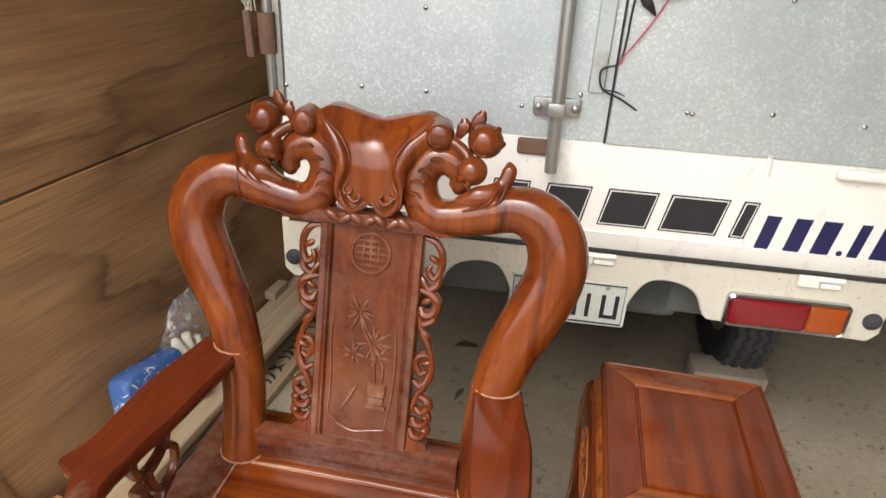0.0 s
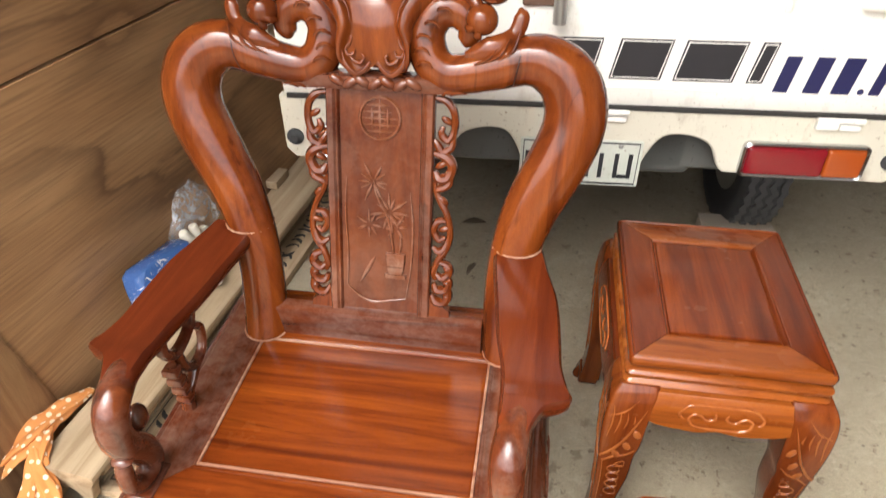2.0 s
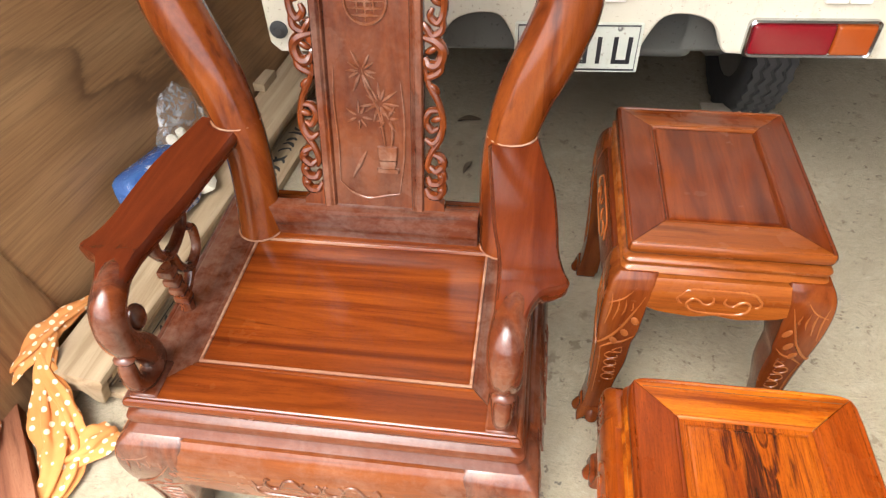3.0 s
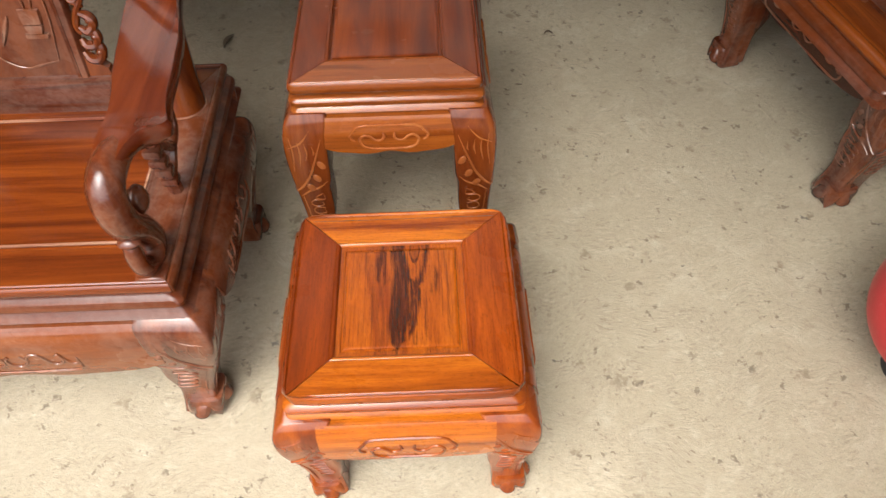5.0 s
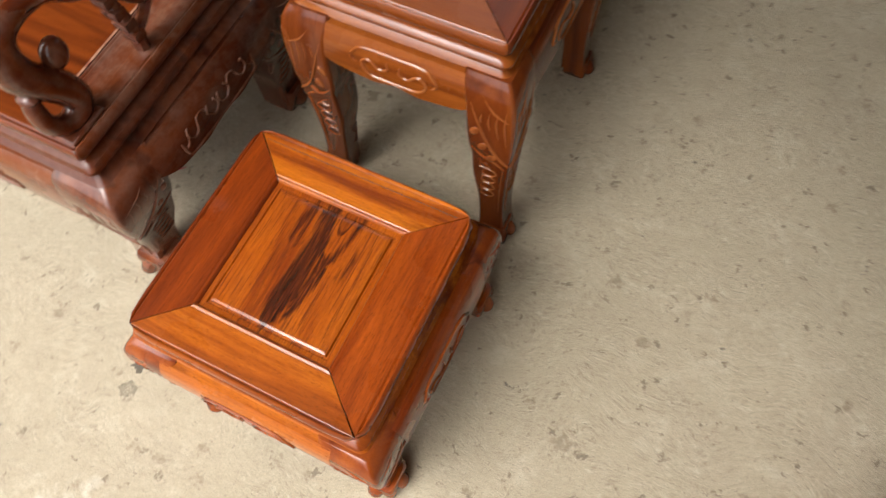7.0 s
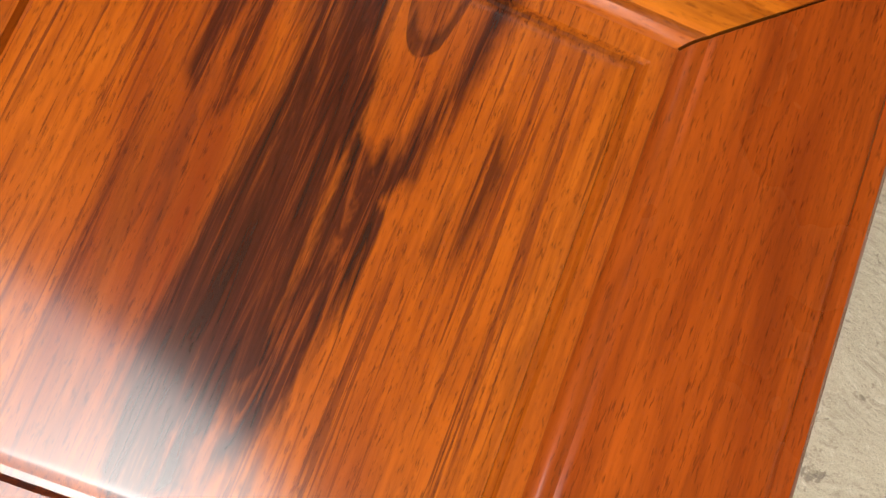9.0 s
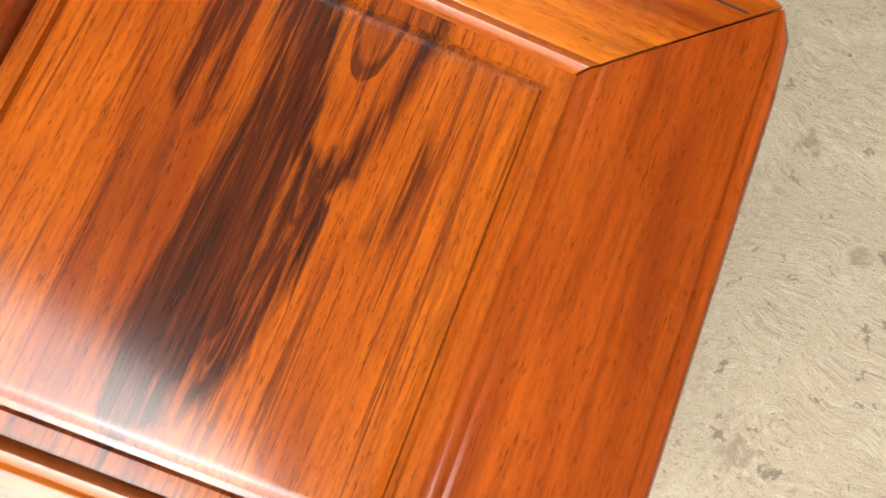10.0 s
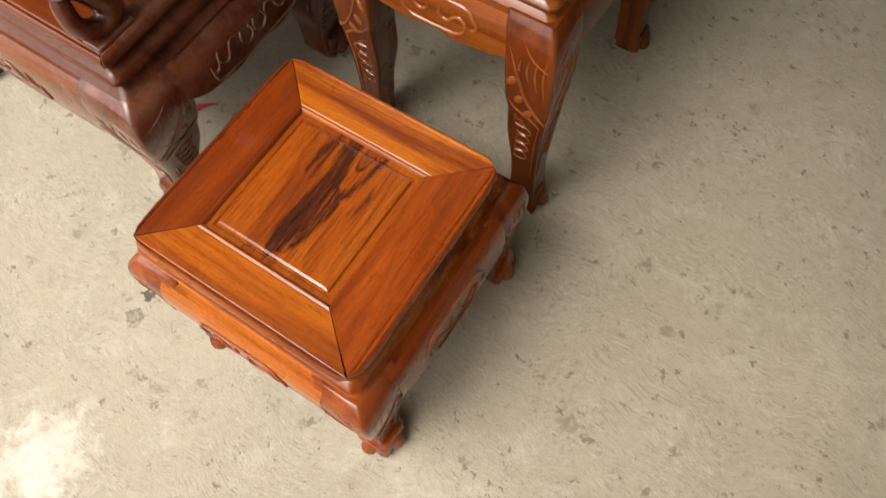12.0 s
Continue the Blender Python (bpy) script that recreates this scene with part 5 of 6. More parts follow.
        loops = [rounded_rect(0.139 - o, 0.044 - o, 0.014, z, 3) for o, z in ((0, 0.0), (0.0, 0.012), (0.004, 0.017), (0.009, 0.013))]
        loft(bm, loops, caps=False)
        bm.transform(Matrix.Translation((u0 + 0.137, -0.006, 0.619)) @ pose(0, 0, 0, 90, 0, 0))
        lamp = part("tail_light", bm, chrome_mat, t)
        cuts = ((-0.129, 0.045, red_lens, "red_lens"), (0.046, 0.129, amber_lens, "amber_lens"))
        for a, b, mat, nm in cuts:
            if flip:
                a, b = -b, -a
            bm = box(bmesh.new(), (u0 + 0.137 + a, -0.026, 0.585), (u0 + 0.137 + b, -0.008, 0.653), 0.007, 3)
            part(nm, bm, mat, lamp)
    for u in (0.316, MID * 2 - 0.316):
        bm = bmesh.new()
        loft(bm, [[(u + r * math.cos(k * math.tau / 16), y, 0.624 + r * math.sin(k * math.tau / 16)) for k in range(16)] for r, y in ((0.021, -0.004), (0.021, -0.012), (0.014, -0.014), (0.009, -0.020))])
        part("round_plug", bm, rubber_mat, t)
    # plate with unreadable bars
    bm = box(bmesh.new(), (-0.523, -0.014, 0.530), (-0.238, -0.010, 0.652), 0.003)
    plate = part("number_plate", bm, painted("plate_paint", (0.60, 0.62, 0.54), 0.4, amount=0.5), t, "white plate with dark bars")
    for a, b in ((-0.510, -0.472), (-0.452, -0.414), (-0.394, -0.356), (-0.336, -0.322), (-0.300, -0.258)):
        bm = box(bmesh.new(), (a, -0.0155, 0.552), (a + 0.010, -0.0135, 0.618), 0.0005)
        if b - a > 0.02:
            box(bm, (b - 0.010, -0.0155, 0.552), (b, -0.0135, 0.618), 0.0005)
            box(bm, (a + 0.0102, -0.0155, 0.552), (b - 0.0102, -0.0135, 0.562), 0.0005)
        part("plate_bar", bm, black_paint, plate)
    bm = bmesh.new()
    tube(bm, [(-0.515, -0.0145, 0.537, 0.0022), (-0.246, -0.0145, 0.537, 0.0022), (-0.246, -0.0145, 0.645, 0.0022), (-0.515, -0.0145, 0.645, 0.0022), (-0.515, -0.0145, 0.537, 0.0022)], 5, 1)
    part("plate_border", bm, black_paint, plate)
    for u in (-0.47, -0.29):
        part("plate_bolt", blob(bmesh.new(), (u, -0.015, 0.638), (0.006, 0.003, 0.006), (0, 0, 0), 8, 6), steel_mat, plate)
    # locking rod, crossbar handle, brackets
    bm = bmesh.new()
    tube(bm, [(-0.462, -0.034, 0.925, 0.014), (-0.466, -0.034, 1.2, 0.014), (-0.470, -0.034, 1.7, 0.014), (-0.472, -0.034, 2.3, 0.014)], 12, 2)
    rod = part("lock_rod", bm, steel_mat, t)
    for z in (1.065, 1.36, 1.9):
        bm = box(bmesh.new(), (-0.515, -0.022, z - 0.020), (-0.415, -0.005, z + 0.020), 0.006, 2)
        box(bm, (-0.485, -0.052, z - 0.016), (-0.447, -0.005, z + 0.016), 0.008, 2)
        part("rod_bracket", bm, steel_mat, rod)
        for u in (-0.504, -0.426):
            part("bolt", blob(bmesh.new(), (u, -0.023, z), (0.009, 0.006, 0.009)), steel_mat, rod)
    bm = box(bmesh.new(), (-0.470, -0.040, 1.340), (-0.150, -0.028, 1.374), 0.005, 2)
    bar = part("handle_bar", bm, steel_mat, t)
    bm = box(bmesh.new(), (-0.300, -0.030, 1.295), (-0.255, -0.012, 1.375), 0.004)
    box(bm, (-0.310, -0.046, 1.315), (-0.270, -0.026, 1.362), 0.004)
    part("latch", bm, steel_mat, bar)
    bm = box(bmesh.new(), (-0.540, -0.020, 0.955), (-0.470, -0.004, 0.990), 0.004)
    part("rusty_stop", bm, rust_mat, t)
    # light strips on the door's edge
    bm = box(bmesh.new(), (-0.405, -0.016, 1.10), (-0.372, -0.0055, 1.33), 0.002)
    part("patch_strip", bm, stained_sheet, t)
    # thin dark strip that paints the shade in the seam between the doors
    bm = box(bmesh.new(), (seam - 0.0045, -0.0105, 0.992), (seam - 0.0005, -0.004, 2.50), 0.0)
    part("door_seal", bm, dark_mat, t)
    bm = box(bmesh.new(), (0.128, -0.030, 0.962), (0.300, -0.010, 0.986), 0.010, 3)
    part("gate_handle", bm, white_paint, t)
    bm = bmesh.new()
    tube(bm, [(-0.010, -0.014, 0.998, 0.006), (-0.009, -0.016, 0.955, 0.006)], 8, 2)
    part("gate_peg", bm, white_paint, t)
    # loose wires
    bm = bmesh.new()
    tube(bm, [(-0.330, -0.020, 1.36, 0.0022), (-0.342, -0.018, 1.28, 0.0022), (-0.345, -0.020, 1.205, 0.0022), (-0.352, -0.020, 1.165, 0.0022), (-0.385, -0.022, 1.150, 0.0022), (-0.378, -0.022, 1.112, 0.0022), (-0.340, -0.022, 1.095, 0.0022), (-0.300, -0.020, 1.072, 0.0020)], 6, 4)
    tube(bm, [(-0.374, -0.022, 1.110, 0.0016), (-0.350, -0.022, 1.108, 0.0016), (-0.330, -0.020, 1.100, 0.0012)], 6, 4)
    tube(bm, [(-0.332, -0.020, 1.300, 0.006), (-0.318, -0.024, 1.285, 0.010), (-0.306, -0.022, 1.272, 0.006), (-0.298, -0.018, 1.262, 0.002)], 8, 4)
    part("black_wire", bm, black_paint, t)
    bm = bmesh.new()
    tube(bm, [(-0.500, -0.030, 1.345, 0.0021), (-0.485, -0.046, 1.362, 0.0021), (-0.420, -0.052, 1.350, 0.0021), (-0.330, -0.050, 1.358, 0.0021), (-0.295, -0.050, 1.372, 0.0021), (-0.275, -0.050, 1.345, 0.0021), (-0.282, -0.030, 1.290, 0.0021), (-0.315, -0.022, 1.225, 0.0021), (-0.345, -0.022, 1.180, 0.0021), (-0.350, -0.022, 1.165, 0.004)], 6, 4)
    part("red_wire", bm, cable_red, t)
    # side lashing: rope ends and a wooden toggle at the corner
    bm = bmesh.new()
    tube(bm, [(-1.102, -0.010, 1.90, 0.011), (-1.098, -0.012, 1.4, 0.011), (-1.094, -0.012, 1.035, 0.011)], 10, 3)
    part("corner_pole", bm, steel_mat, t)
    bm = bmesh.new()
    tube(bm, [(-1.098, -0.014, 1.215, 0.019), (-1.097, -0.014, 1.13, 0.019)], 10, 2)
    part("tape_wrap", bm, rust_mat, t)
    bm = bmesh.new()
    tube(bm, [(-1.142, -0.012, 1.215, 0.009), (-1.140, -0.012, 1.195, 0.010), (-1.138, -0.012, 1.12, 0.011)], 8, 2)
    part("toggle", bm, rust_mat, t)
    rng = random.Random(7)
    bm = bmesh.new()
    for k in range(7):
        a = -1.120 - rng.uniform(0, 0.035)
        tube(bm, [(a, -0.012, 1.55, 0.0018), (a - rng.uniform(0, 0.02), -0.016, 1.38, 0.0018), (a - rng.uniform(-0.01, 0.02), -0.018, 1.28, 0.0018), (-1.135 + rng.uniform(-0.01, 0.02), -0.012, 1.215, 0.0018)], 5, 4)
    part("rope", bm, plain("rope", (0.42, 0.38, 0.31), 0.8), t)
    # sticker
    bm = box(bmesh.new(), (-0.830, -0.0085, 1.309), (-0.731, -0.0065, 1.400), 0.0005)
    st = part("warning_sticker", bm, plain("sticker", (0.74, 0.73, 0.58), 0.5, vary=0.05), t, "cream sticker with black words")
    fc = bpy.data.curves.new("sticker_words", "FONT")
    fc.body, fc.size, fc.extrude, fc.shear = "QUÁ TẢI...", 0.020, 0.0002, 0.15
    fc.materials.append(black_paint)
    words = new("sticker_words", fc)
    words.parent = st
    words.matrix_local = pose(-0.812, -0.0092, 1.322, 90, 0, 0) @ Matrix.Diagonal((0.76, 1, 1, 1))
    bm = box(bmesh.new(), (-0.822, -0.0093, 1.350), (-0.775, -0.0084, 1.365), 0.0)
    part("sticker_bar", bm, black_paint, st)
    # underbody
    bm = box(bmesh.new(), (U0 + 0.10, 0.10, 0.52), (U1 - 0.10, 2.2, 0.72), 0.01)
    part("chassis", bm, under_mat, t)
    bm = bmesh.new()
    tube(bm, [(U0 + 0.15, 0.72, 0.30, 0.035), (MID, 0.72, 0.30, 0.035), (U1 - 0.15, 0.72, 0.30, 0.035)], 10, 2)
    blob(bm, (MID, 0.72, 0.30), (0.11, 0.13, 0.12))
    part("axle", bm, under_mat, t)
    bm = bmesh.new()
    tube(bm, [(-0.16, 0.16, 0.56, 0.075), (-0.20, 0.34, 0.54, 0.085), (-0.22, 0.60, 0.54, 0.085)], 12, 3)
    part("silencer", bm, under_mat, t)
    bm = box(bmesh.new(), (-0.235, 0.10, 0.50), (-0.085, 0.36, 0.66), 0.03, 3)
    part("fuel_canister", bm, under_mat, t)
    bm = box(bmesh.new(), (-0.66, 0.14, 0.50), (-0.53, 0.40, 0.64), 0.03, 3)
    part("heat_shield", bm, under_mat, t)
    bm = bmesh.new()
    tube(bm, [(-0.05, 0.30, 0.545, 0.022), (0.02, 0.45, 0.50, 0.022), (0.06, 0.62, 0.42, 0.022)], 10, 3)
    tube(bm, [(0.05, 0.38, 0.56, 0.014), (0.07, 0.50, 0.45, 0.014), (0.08, 0.66, 0.33, 0.014)], 8, 3)
    part("brake_pipe", bm, rust_mat, t)
    for u in (0.272, U0 + 0.065):
        bm = bmesh.new()
        n = 96
        prof = [(0.155, -0.060), (0.215, -0.074), (0.255, -0.072), (0.272, -0.060), (0.278, -0.028), (0.272, -0.024), (0.272, -0.018), (0.278, -0.014), (0.279, 0.0), (0.278, 0.014), (0.272, 0.018), (0.272, 0.024), (0.278, 0.028), (0.272, 0.060), (0.255, 0.072), (0.215, 0.074), (0.155, 0.060)]
        loops = []
        for k in range(n):
            a = k * math.tau / n
            j = 0.005 * math.sin(k * math.tau / 6)
            sink = [0.005 if (abs(x) > 0.05 and r > 0.25 and k % 4 < 2) or (abs(x) < 0.03 and k % 6 == 0 and r > 0.27) else 0.0 for r, x in prof]
            loops.append([(u + x + (j if 0.265 < r and abs(x) < 0.03 else 0.0), 0.72 + (r - d) * math.cos(a), 0.279 + (r - d) * math.sin(a)) for (r, x), d in zip(prof, sink)])
        loft(bm, loops, closed=True)
        wheel = part("tyre", bm, rubber_mat, t)
        bm = bmesh.new()
        for x in (-0.050, -0.017, 0.017, 0.050):
            zig = 0.007 if abs(x) < 0.03 else 0.005
            ring = []
            for k in range(72):
                a = k * math.tau / 72
                c = u + x + zig * (1 if k % 2 else -1)
                rr = 0.274 if abs(x) < 0.03 else 0.270
                ring.append([(c + dx, 0.72 + (rr + dr) * math.cos(a), 0.279 + (rr + dr) * math.sin(a)) for dx, dr in ((-0.011, 0.0), (-0.010, 0.0085), (0.010, 0.0085), (0.011, 0.0))])
            loft(bm, ring, closed=True)
        part("tread", bm, tread_mat, wheel, sharp=20)
        bm = bmesh.new()
        loft(bm, [[(u + x, 0.72 + r * math.cos(k * math.tau / 24), 0.279 + r * math.sin(k * math.tau / 24)) for k in range(24)] for r, x in ((0.155, -0.058), (0.145, -0.03), (0.06, -0.02), (0.06, 0.02), (0.145, 0.03), (0.155, 0.058))])
        part("rim", bm, steel_mat, wheel)
        bm = box(bmesh.new(), (u - 0.16, 0.66, 0.20), (u - 0.07, 0.80, 0.50), 0.02)
        part("leaf_spring", bm, under_mat, t)
    return t


TRUCK = pose(0.44, 1.66, 0, 0, 0, 3.0)
truck(TRUCK)
bm = box(bmesh.new(), (-0.12, -0.055, 0.0), (0.12, 0.055, 0.085), 0.008, 2)
for v in bm.verts:
    v.co += Vector((noise.noise(v.co * 30), noise.noise(v.co * 30 + Vector((5, 0, 0))), 0)) * 0.006
single("wheel_chock", bm, painted("old_beam", (0.40, 0.34, 0.27), 0.85, (0.20, 0.15, 0.11), 0.7, 14.0), "worn grey-brown wooden block wedged at the truck's wheel", "chock", pose(0.652, 2.192, 0, 0, 0, 2))

# ---- red gas canister ----
def canister(m):
    t = thing("gas_canister", "round red steel tank on a dark foot ring with pale hose", "tank", m)
    bm = bmesh.new()
    R, zc = 0.176, 0.333
    prof = [(max(0.012, R * math.sin(a)), zc - R * math.cos(a)) for a in [math.pi * k / 24 for k in range(25)]]
    loft(bm, [[(r * math.cos(k * math.tau / 48), r * math.sin(k * math.tau / 48), z) for k in range(48)] for r, z in prof])
    part("body", bm, red_paint, t)
    bm = bmesh.new()
    loft(bm, [[(r * math.cos(k * math.tau / 32), r * math.sin(k * math.tau / 32), z) for k in range(32)] for r, z in ((0.046, 0.100), (0.058, 0.100), (0.058, 0.110), (0.052, 0.118), (0.052, 0.185), (0.046, 0.185))], closed=True)
    part("foot_ring", bm, dark_mat, t, "dark foot ring")

    def on(x, y, h, r):
        """A point h above the shell, on its side towards the stool."""
        x -= 0.024
        return (x, y, zc + math.sqrt(R * R - x * x - y * y) + h, r)

    bm = bmesh.new()
    tube(bm, [on(-0.108, 0.062, -0.004, 0.006), on(-0.112, 0.056, 0.014, 0.006), on(-0.112, 0.040, 0.019, 0.006), on(-0.108, 0.0, 0.017, 0.006), on(-0.100, -0.040, 0.018, 0.006), on(-0.090, -0.062, 0.018, 0.006), on(-0.068, -0.074, 0.016, 0.006), on(-0.046, -0.078, 0.010, 0.006), on(-0.038, -0.078, -0.004, 0.006)], 10, 4)
    part("handle_rod", bm, red_paint, t, "bent red handle rod")
    bm = bmesh.new()
    tube(bm, [(0.0, 0.0, 0.480, 0.026), (0.0, 0.0, 0.500, 0.024), (0.0, 0.0, 0.520, 0.012)], 14, 2)
    tube(bm, [(0.0, 0.0, 0.505, 0.010), (-0.035, 0.030, 0.492, 0.010), (-0.062, 0.054, 0.482, 0.010)], 10, 2)
    part("valve", bm, chrome_mat, t, "chrome valve")
    bm = bmesh.new()
    tube(bm, [(-0.055, 0.050, 0.484, 0.0065), (-0.078, 0.064, 0.474, 0.0065), (-0.098, 0.085, 0.464, 0.0065), (-0.100, 0.115, 0.460, 0.0065), (-0.082, 0.138, 0.460, 0.0065), (-0.045, 0.148, 0.460, 0.0065), (0.02, 0.150, 0.44, 0.0065), (0.12, 0.18, 0.33, 0.0065), (0.22, 0.24, 0.12, 0.0065), (0.29, 0.30, 0.010, 0.0065), (0.5, 0.42, 0.007, 0.0065)], 10, 5)
    part("hose", bm, hose_mat, t, "pale yellow hose")
    bm = bmesh.new()
    rng = random.Random(11)
    for k in range(5):
        d = rng.uniform(-0.004, 0.004)
        tube(bm, [on(-0.112, 0.050 + d - 0.003 * k, 0.026, 0.0015), on(-0.092, 0.056 + d, 0.026 + 0.002 * k, 0.0015), (-0.060, 0.055, 0.486, 0.0015)], 5, 3)
    for k in range(4):
        y = 0.048 - 0.005 * k
        tube(bm, [on(-0.121, y + 0.003, 0.016, 0.0016), on(-0.113, y, 0.0275, 0.0016), on(-0.104, y - 0.003, 0.017, 0.0016), on(-0.112, y - 0.005, 0.0115, 0.0016), on(-0.121, y - 0.002, 0.016, 0.0016)], 5, 3)
    part("string", bm, plain("pink_string", (0.62, 0.30, 0.28), 0.6), t, "pink tied string")
    return t


canister(pose(1.395, 0.714, -0.100))


# ---- things by the boards ----
ON = 0.123
bm = bmesh.new()
loops = []
for f, s in ((0.0, 0.86), (0.08, 0.98), (0.3, 1.03), (0.55, 0.98), (0.8, 1.0), (0.94, 0.95), (1.0, 0.84)):
    loop = []
    for x, y, _ in rounded_rect(0.036 * s, 0.112 * s, 0.022, 0, 6):
        p = Vector((x * 30, y * 30, f * 5))
        loop.append((x + 0.006 * noise.noise(p), y + 0.006 * noise.noise(p + Vector((4, 0, 0))), 0.174 * f + 0.007 * noise.noise(p * 0.8)))
    loops.append(loop)
loft(bm, loops)


def packet_mat():
    m = Mat("blue_packet", 0.25, coat=0.3)
    v = m.coords()
    spot = m.ramp(m.math("SUBTRACT", m.noise(v, 34.0, 5.0, 0.75, 1.0), m.math("MULTIPLY", m.axis(v, 2), 0.7)), [(0.46, 0.0), (0.52, 1.0)])
    col = m.mix(spot, (0.055, 0.145, 0.40), (0.80, 0.82, 0.85))
    m.bump(m.noise(v, 46.0, 5.0, 0.7, 1.2), 0.9, 0.008)
    return m.done(col)


single("blue_packet", bm, packet_mat(), "crumpled blue plastic packet with white splashes, leaning on the board", "packet", pose(-0.985, 1.440, ON + 0.018, -7, -13, -8), sharp=60)
glove = bmesh.new()
blob(glove, (-0.985, 1.612, 0.168), (0.030, 0.056, 0.056), (25, 0, -8), 16, 10)
for tip, mid, root, q in (((-1.010, 1.566, 0.296), (-1.000, 1.580, 0.262), (-0.992, 1.600, 0.210), 0.0155), ((-1.004, 1.612, 0.292), (-0.998, 1.612, 0.256), (-0.990, 1.612, 0.205), 0.0145), ((-0.998, 1.650, 0.262), (-0.992, 1.644, 0.232), (-0.986, 1.630, 0.195), 0.0145), ((-0.990, 1.684, 0.212), (-0.986, 1.668, 0.198), (-0.980, 1.642, 0.176), 0.0135)):
    end = tuple(2.0 * a - 1.0 * b for a, b in zip(tip, tuple(0.9 * a + 0.1 * b for a, b in zip(tip, mid))))
    tube(glove, [(*root, q * 1.15), (*mid, q), (*tip, q * 0.95), (*end, q * 0.35)], 10, 4)
tube(glove, [(-0.972, 1.60, 0.150, 0.030), (-0.962, 1.575, 0.142, 0.034), (-0.955, 1.545, 0.140, 0.032)], 12, 3, 0.5, (0, 0, 1))
for v in glove.verts:
    v.co += Vector((0.016, 0.006, 0.012))
    v.co += Vector((noise.noise(v.co * 60), noise.noise(v.co * 60 + Vector((9, 0, 0))), noise.noise(v.co * 45))) * 0.004
single("glove", glove, plain("cotton", (0.82, 0.77, 0.64), 0.95, vary=0.2, scale=220.0), "off-white knitted work glove propped on the cornice", "glove")


def bag_mat():
    m = Mat("clear_plastic", 0.12, spec=0.9)
    m.set(m.b, "Alpha", m.ramp(m.noise(m.coords(), 45.0, 4.0, 0.6, 0.6), [(0.42, 0.14), (0.70, 0.60)]))
    m.bump(m.noise(m.coords(), 60.0, 4.0, 0.6, 1.0), 0.6, 0.004)
    return m.done((0.90, 0.91, 0.92))


bm = bmesh.new()
loops = []
for k in range(17):
    f = k / 16
    r = 0.078 * math.sin(math.pi * (0.12 + 0.78 * f)) + 0.014
    loop = []
    for j in range(34):
        a = j * math.tau / 34
        p = Vector((math.cos(a) * 1.6, math.sin(a) * 1.6, f * 4))
        crease = 1 + 0.35 * noise.noise(p) + 0.30 * (abs(noise.noise(p * 2.3)) - 0.2)
        loop.append((r * crease * math.cos(a), r * 0.5 * crease * math.sin(a), 0.17 * f + 0.012 * noise.noise(p * 1.7)))
    loops.append(loop)
loft(bm, loops)
single("plastic_bag", bm, bag_mat(), "crumpled clear plastic bag against the veneered board", "bag", pose(-1.050, 1.735, ON, 0, -8, 80) @ Matrix.Diagonal((1.15, 0.8, 1.5, 1)), sharp=14)


# ---- dotted cloth over the end of the cornice ----
def cloth_mat():
    m = Mat("dotted_cloth", 0.9)
    v = m.coords()
    cell = m.t.nodes.new("ShaderNodeTexVoronoi")
    m.t.links.new(v, cell.inputs["Vector"])
    cell.inputs["Scale"].default_value, cell.inputs["Randomness"].default_value = 46.0, 0.35
    dots = m.ramp(cell.outputs["Distance"], [(0.27, 1.0), (0.32, 0.0)])
    weave = m.noise(v, 300.0, 2.0, 0.5)
    col = m.mix(m.ramp(m.noise(v, 12.0, 3.0, 0.5), [(0.3, 0.0), (0.7, 1.0)]), (0.57, 0.21, 0.055), (0.66, 0.28, 0.085))
    col = m.mix(m.math("MULTIPLY", dots, 0.85), col, (0.84, 0.72, 0.52))
    m.bump(weave, 0.3, 0.001)
    return m.done(col)


def cloth_strip(bm, path, width, twist=0.10, flat=0.5, n=40):
    """A bunched length of cloth along (x, y, z), its folds turning as it goes."""
    pts = smooth_path([(*p[:3], p[3] if len(p) > 3 else 1.0) for p in path], 9)
    up = Vector((0, 0, 1))
    rows = []
    for i, p in enumerate(pts):
        a, b = pts[max(i - 1, 0)], pts[min(i + 1, len(pts) - 1)]
        d = Vector(b[:3] - a[:3]).normalized()
        side = d.cross(up)
        side = side.normalized() if side.length > 0.1 else Vector((1, 0, 0))
        nor = side.cross(d).normalized()
        w = width * float(p[3]) * (1 + 0.30 * noise.noise(Vector((i * 0.17, width * 50, 3))))
        ring = []
        for k in range(n):
            t = math.tau * k / n
            fold = 1 + 0.34 * math.sin(5 * t + twist * i) + 0.30 * noise.noise(Vector((math.cos(t) * 2, math.sin(t) * 2, i * 0.13 + width * 90)))
            ring.append(Vector(p[:3]) + side * (w * fold * math.cos(t)) + nor * (w * flat * fold * math.sin(t)))
        rows.append(ring)
    return loft(bm, rows)


bm = bmesh.new()
cloth_strip(bm, [(-1.066, 1.150, 0.132, 0.25), (-1.078, 1.115, 0.138, 0.6), (-1.100, 1.070, 0.142, 0.9), (-1.118, 1.010, 0.142, 1.2), (-1.140, 0.962, 0.130, 1.1), (-1.175, 0.925, 0.09, 0.9), (-1.205, 0.88, 0.05, 0.8)], 0.029)
cloth_strip(bm, [(-1.105, 1.035, 0.140, 0.4), (-1.080, 0.975, 0.145, 0.8), (-1.078, 0.925, 0.105, 0.8), (-1.074, 0.885, 0.055, 1.0), (-1.040, 0.830, 0.030, 1.25), (-1.000, 0.775, 0.024, 1.1), (-0.98, 0.70, 0.020, 0.9), (-0.985, 0.62, 0.018, 0.7)], 0.026, 0.2)
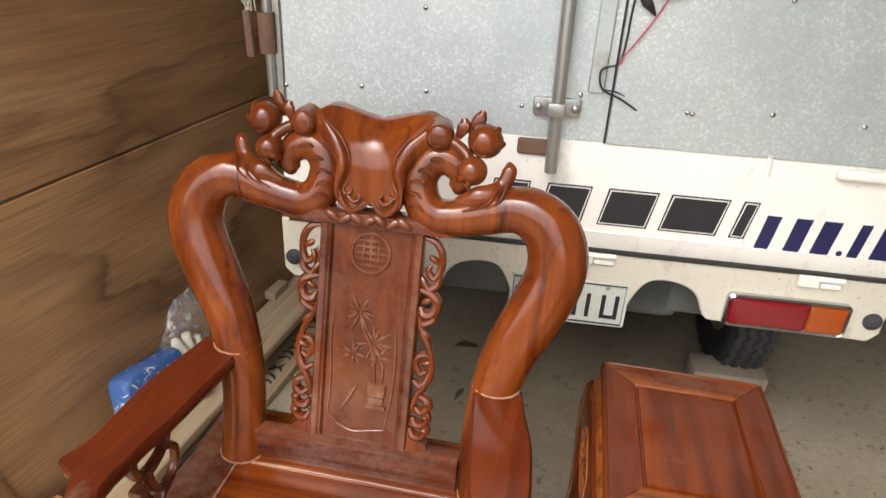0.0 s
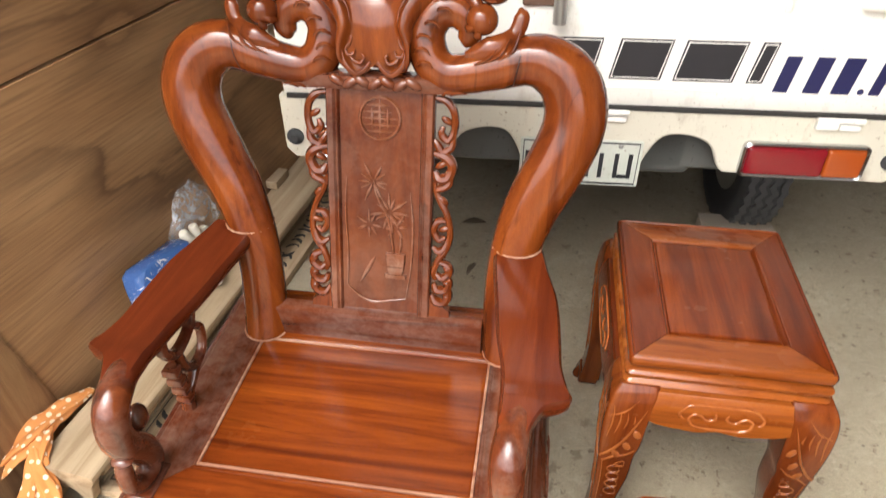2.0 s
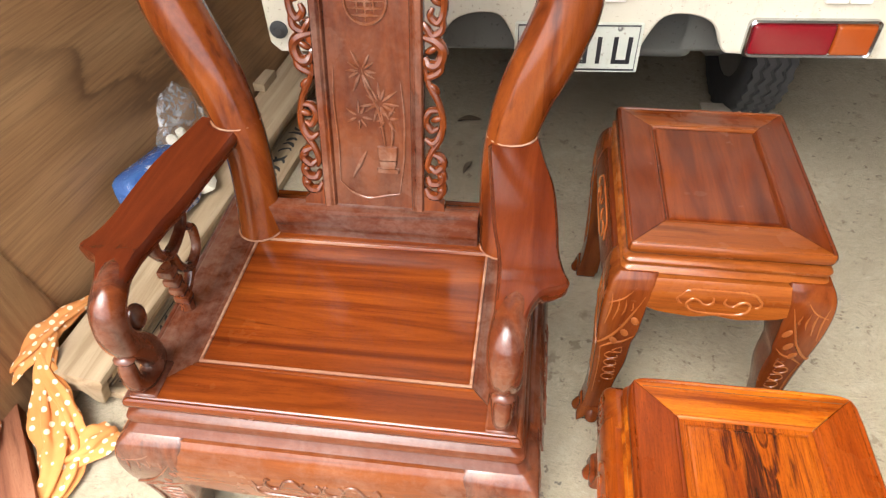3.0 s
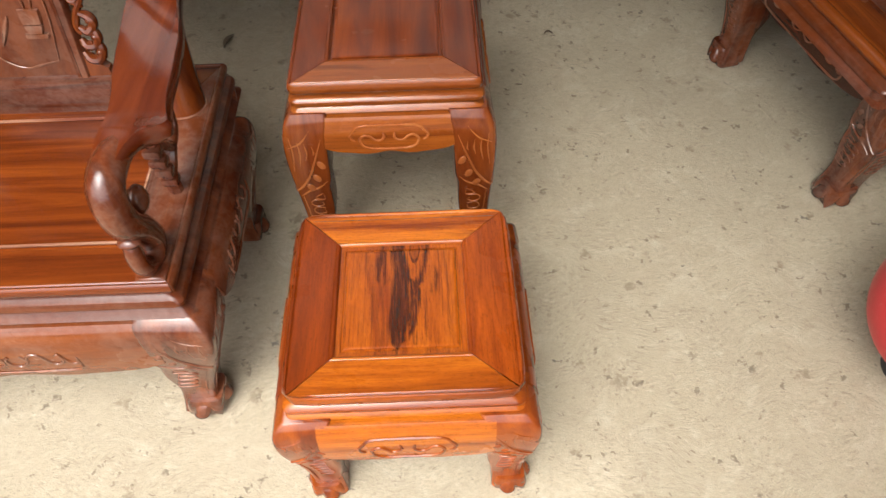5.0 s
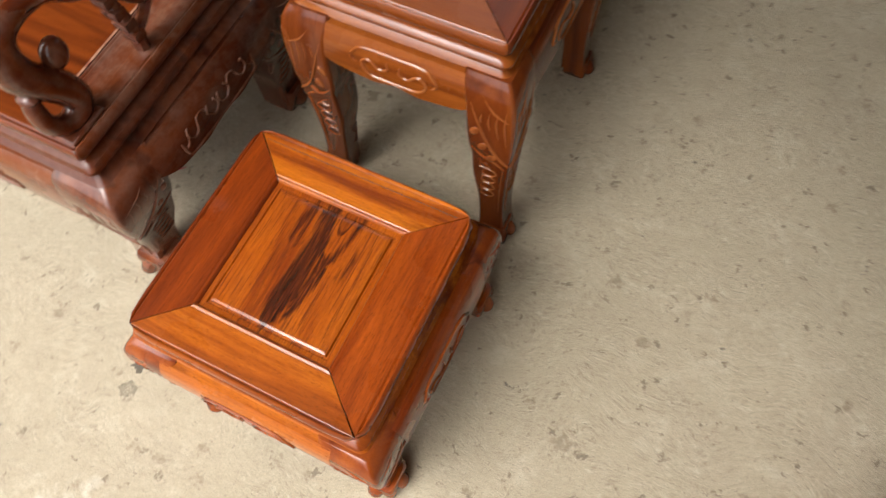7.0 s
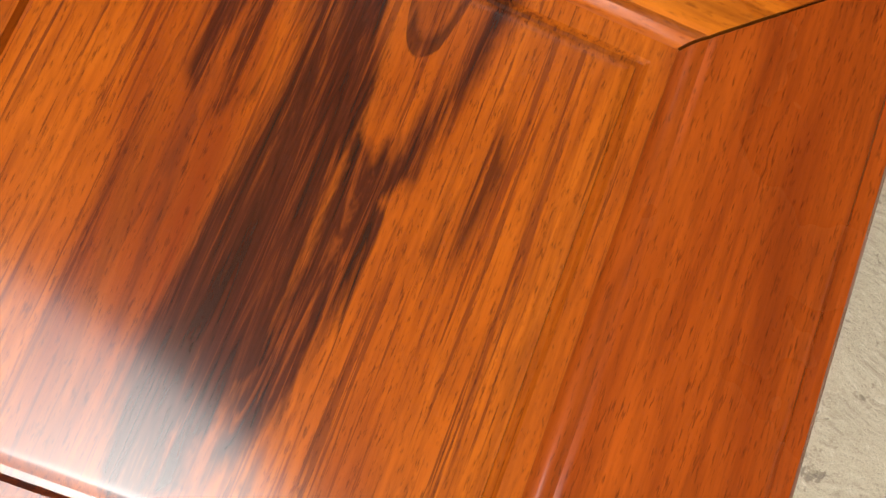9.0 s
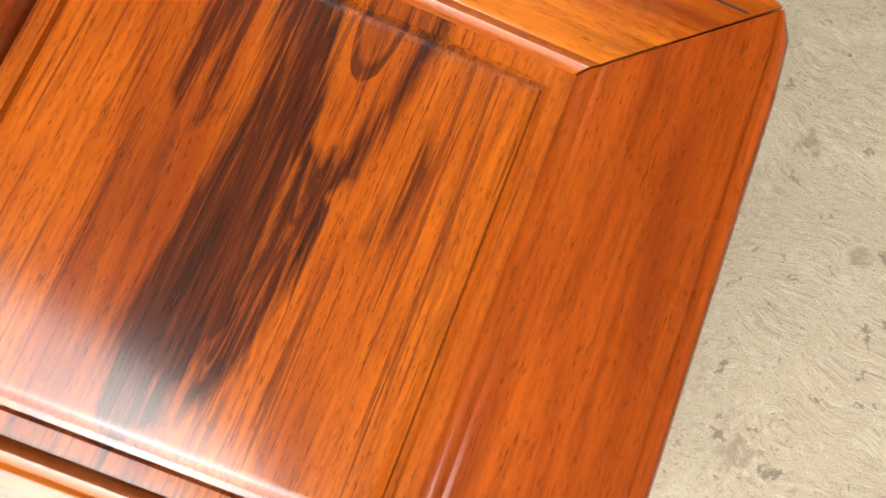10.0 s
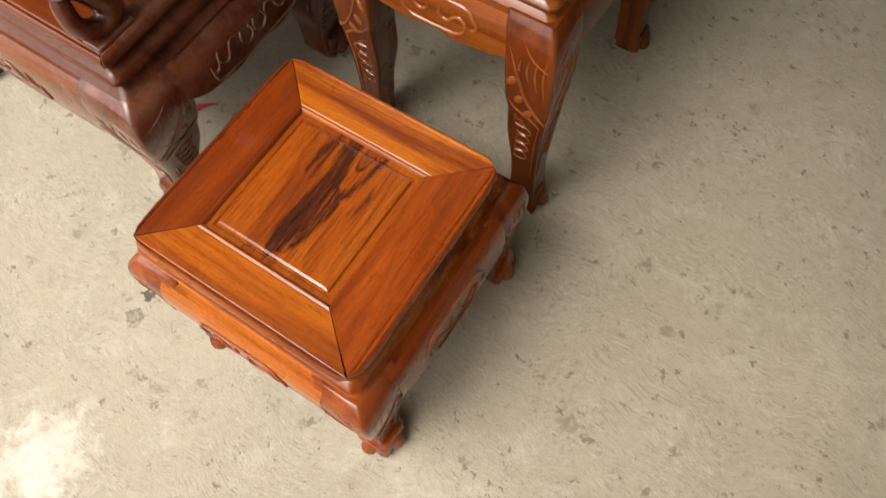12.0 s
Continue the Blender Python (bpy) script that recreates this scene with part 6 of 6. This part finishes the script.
cloth_strip(bm, [(-1.085, 0.965, 0.148, 0.4), (-1.060, 0.930, 0.120, 0.7), (-1.028, 0.900, 0.080, 0.8), (-1.002, 0.862, 0.040, 0.8), (-0.972, 0.812, 0.020, 1.0), (-0.955, 0.745, 0.016, 0.9), (-0.965, 0.67, 0.014, 0.7)], 0.021, -0.2)
cloth_strip(bm, [(-0.985, 0.770, 0.020, 0.5), (-0.950, 0.805, 0.020, 0.9), (-0.925, 0.845, 0.022, 1.1), (-0.915, 0.868, 0.014, 0.8)], 0.034, 0.05, 0.45)
cloth_strip(bm, [(-1.20, 0.845, 0.045, 0.5), (-1.175, 0.80, 0.050, 1.0), (-1.165, 0.735, 0.050, 1.0), (-1.17, 0.66, 0.02, 0.6)], 0.036, 0.08, 0.4)
single("dotted_cloth", bm, cloth_mat(), "orange cloth with white dots, twisted and trailing onto the floor", "cloth", sharp=80)

bm = box(bmesh.new(), (-0.09, -0.22, 0.0), (0.09, 0.22, 0.045), 0.004, 2)
single("plank_offcut", bm, wood("offcut", (0.34, 0.15, 0.085), (0.27, 0.11, 0.06), (0.16, 0.06, 0.035), "y", 0.7, coat=0.0), "reddish-brown plank offcut lying on the floor under the cloth", "plank", pose(-1.16, 0.76, 0, 0, 0, 40))

# ---- litter on the floor ----
def leaf(m, ln, wd, label):
    bm = bmesh.new()
    rows = []
    for k in range(7):
        f = k / 6
        w = wd * math.sin(math.pi * (0.04 + 0.92 * f)) + 0.0006
        z = 0.002 + 0.006 * math.sin(f * 4)
        rows.append([((f - 0.5) * ln, -w, z + 0.004), ((f - 0.5) * ln, 0, z), ((f - 0.5) * ln, w, z + 0.003), ((f - 0.5) * ln, 0, z - 0.0012)])
    loft(bm, rows)
    return single("dry_leaf", bm, plain("dry_leaf_" + str(round(ln * 1000)), (0.12, 0.085, 0.05), 0.8, vary=0.4), label, "leaf", m, "dry leaves on the floor")


leaf(pose(-0.243, 2.189, 0.0, 0, 0, 12), 0.085, 0.018, "curled brown dry leaf on the concrete")
leaf(pose(-0.223, 1.918, 0.0, 0, 0, 75), 0.075, 0.010, "thin dark dry leaf on the concrete")
leaf(pose(0.785, 1.902, 0.0, 0, 0, 10), 0.03, 0.005, "small dark leaf scrap on the concrete")
bm = bmesh.new()
tube(bm, [(0, 0, 0.004, 0.003), (0.012, 0.016, 0.012, 0.009), (0.026, 0.034, 0.010, 0.006), (0.040, 0.050, 0.005, 0.001)], 6, 3, 0.35)
single("red_scrap", bm, plain("red_scrap", (0.45, 0.03, 0.04), 0.6), "crumpled scrap of red wrapper on the concrete", "litter", pose(-0.196, 0.850, 0.0))

bm = box(bmesh.new(), (-0.022, -0.05, 0.0), (0.022, 0.05, 0.030), 0.003, 2)
single("wood_block", bm, raw_wood, "small pale wooden block lying on the cornice", "block", pose(-0.965, 2.165, ON, 0, 0, -5))
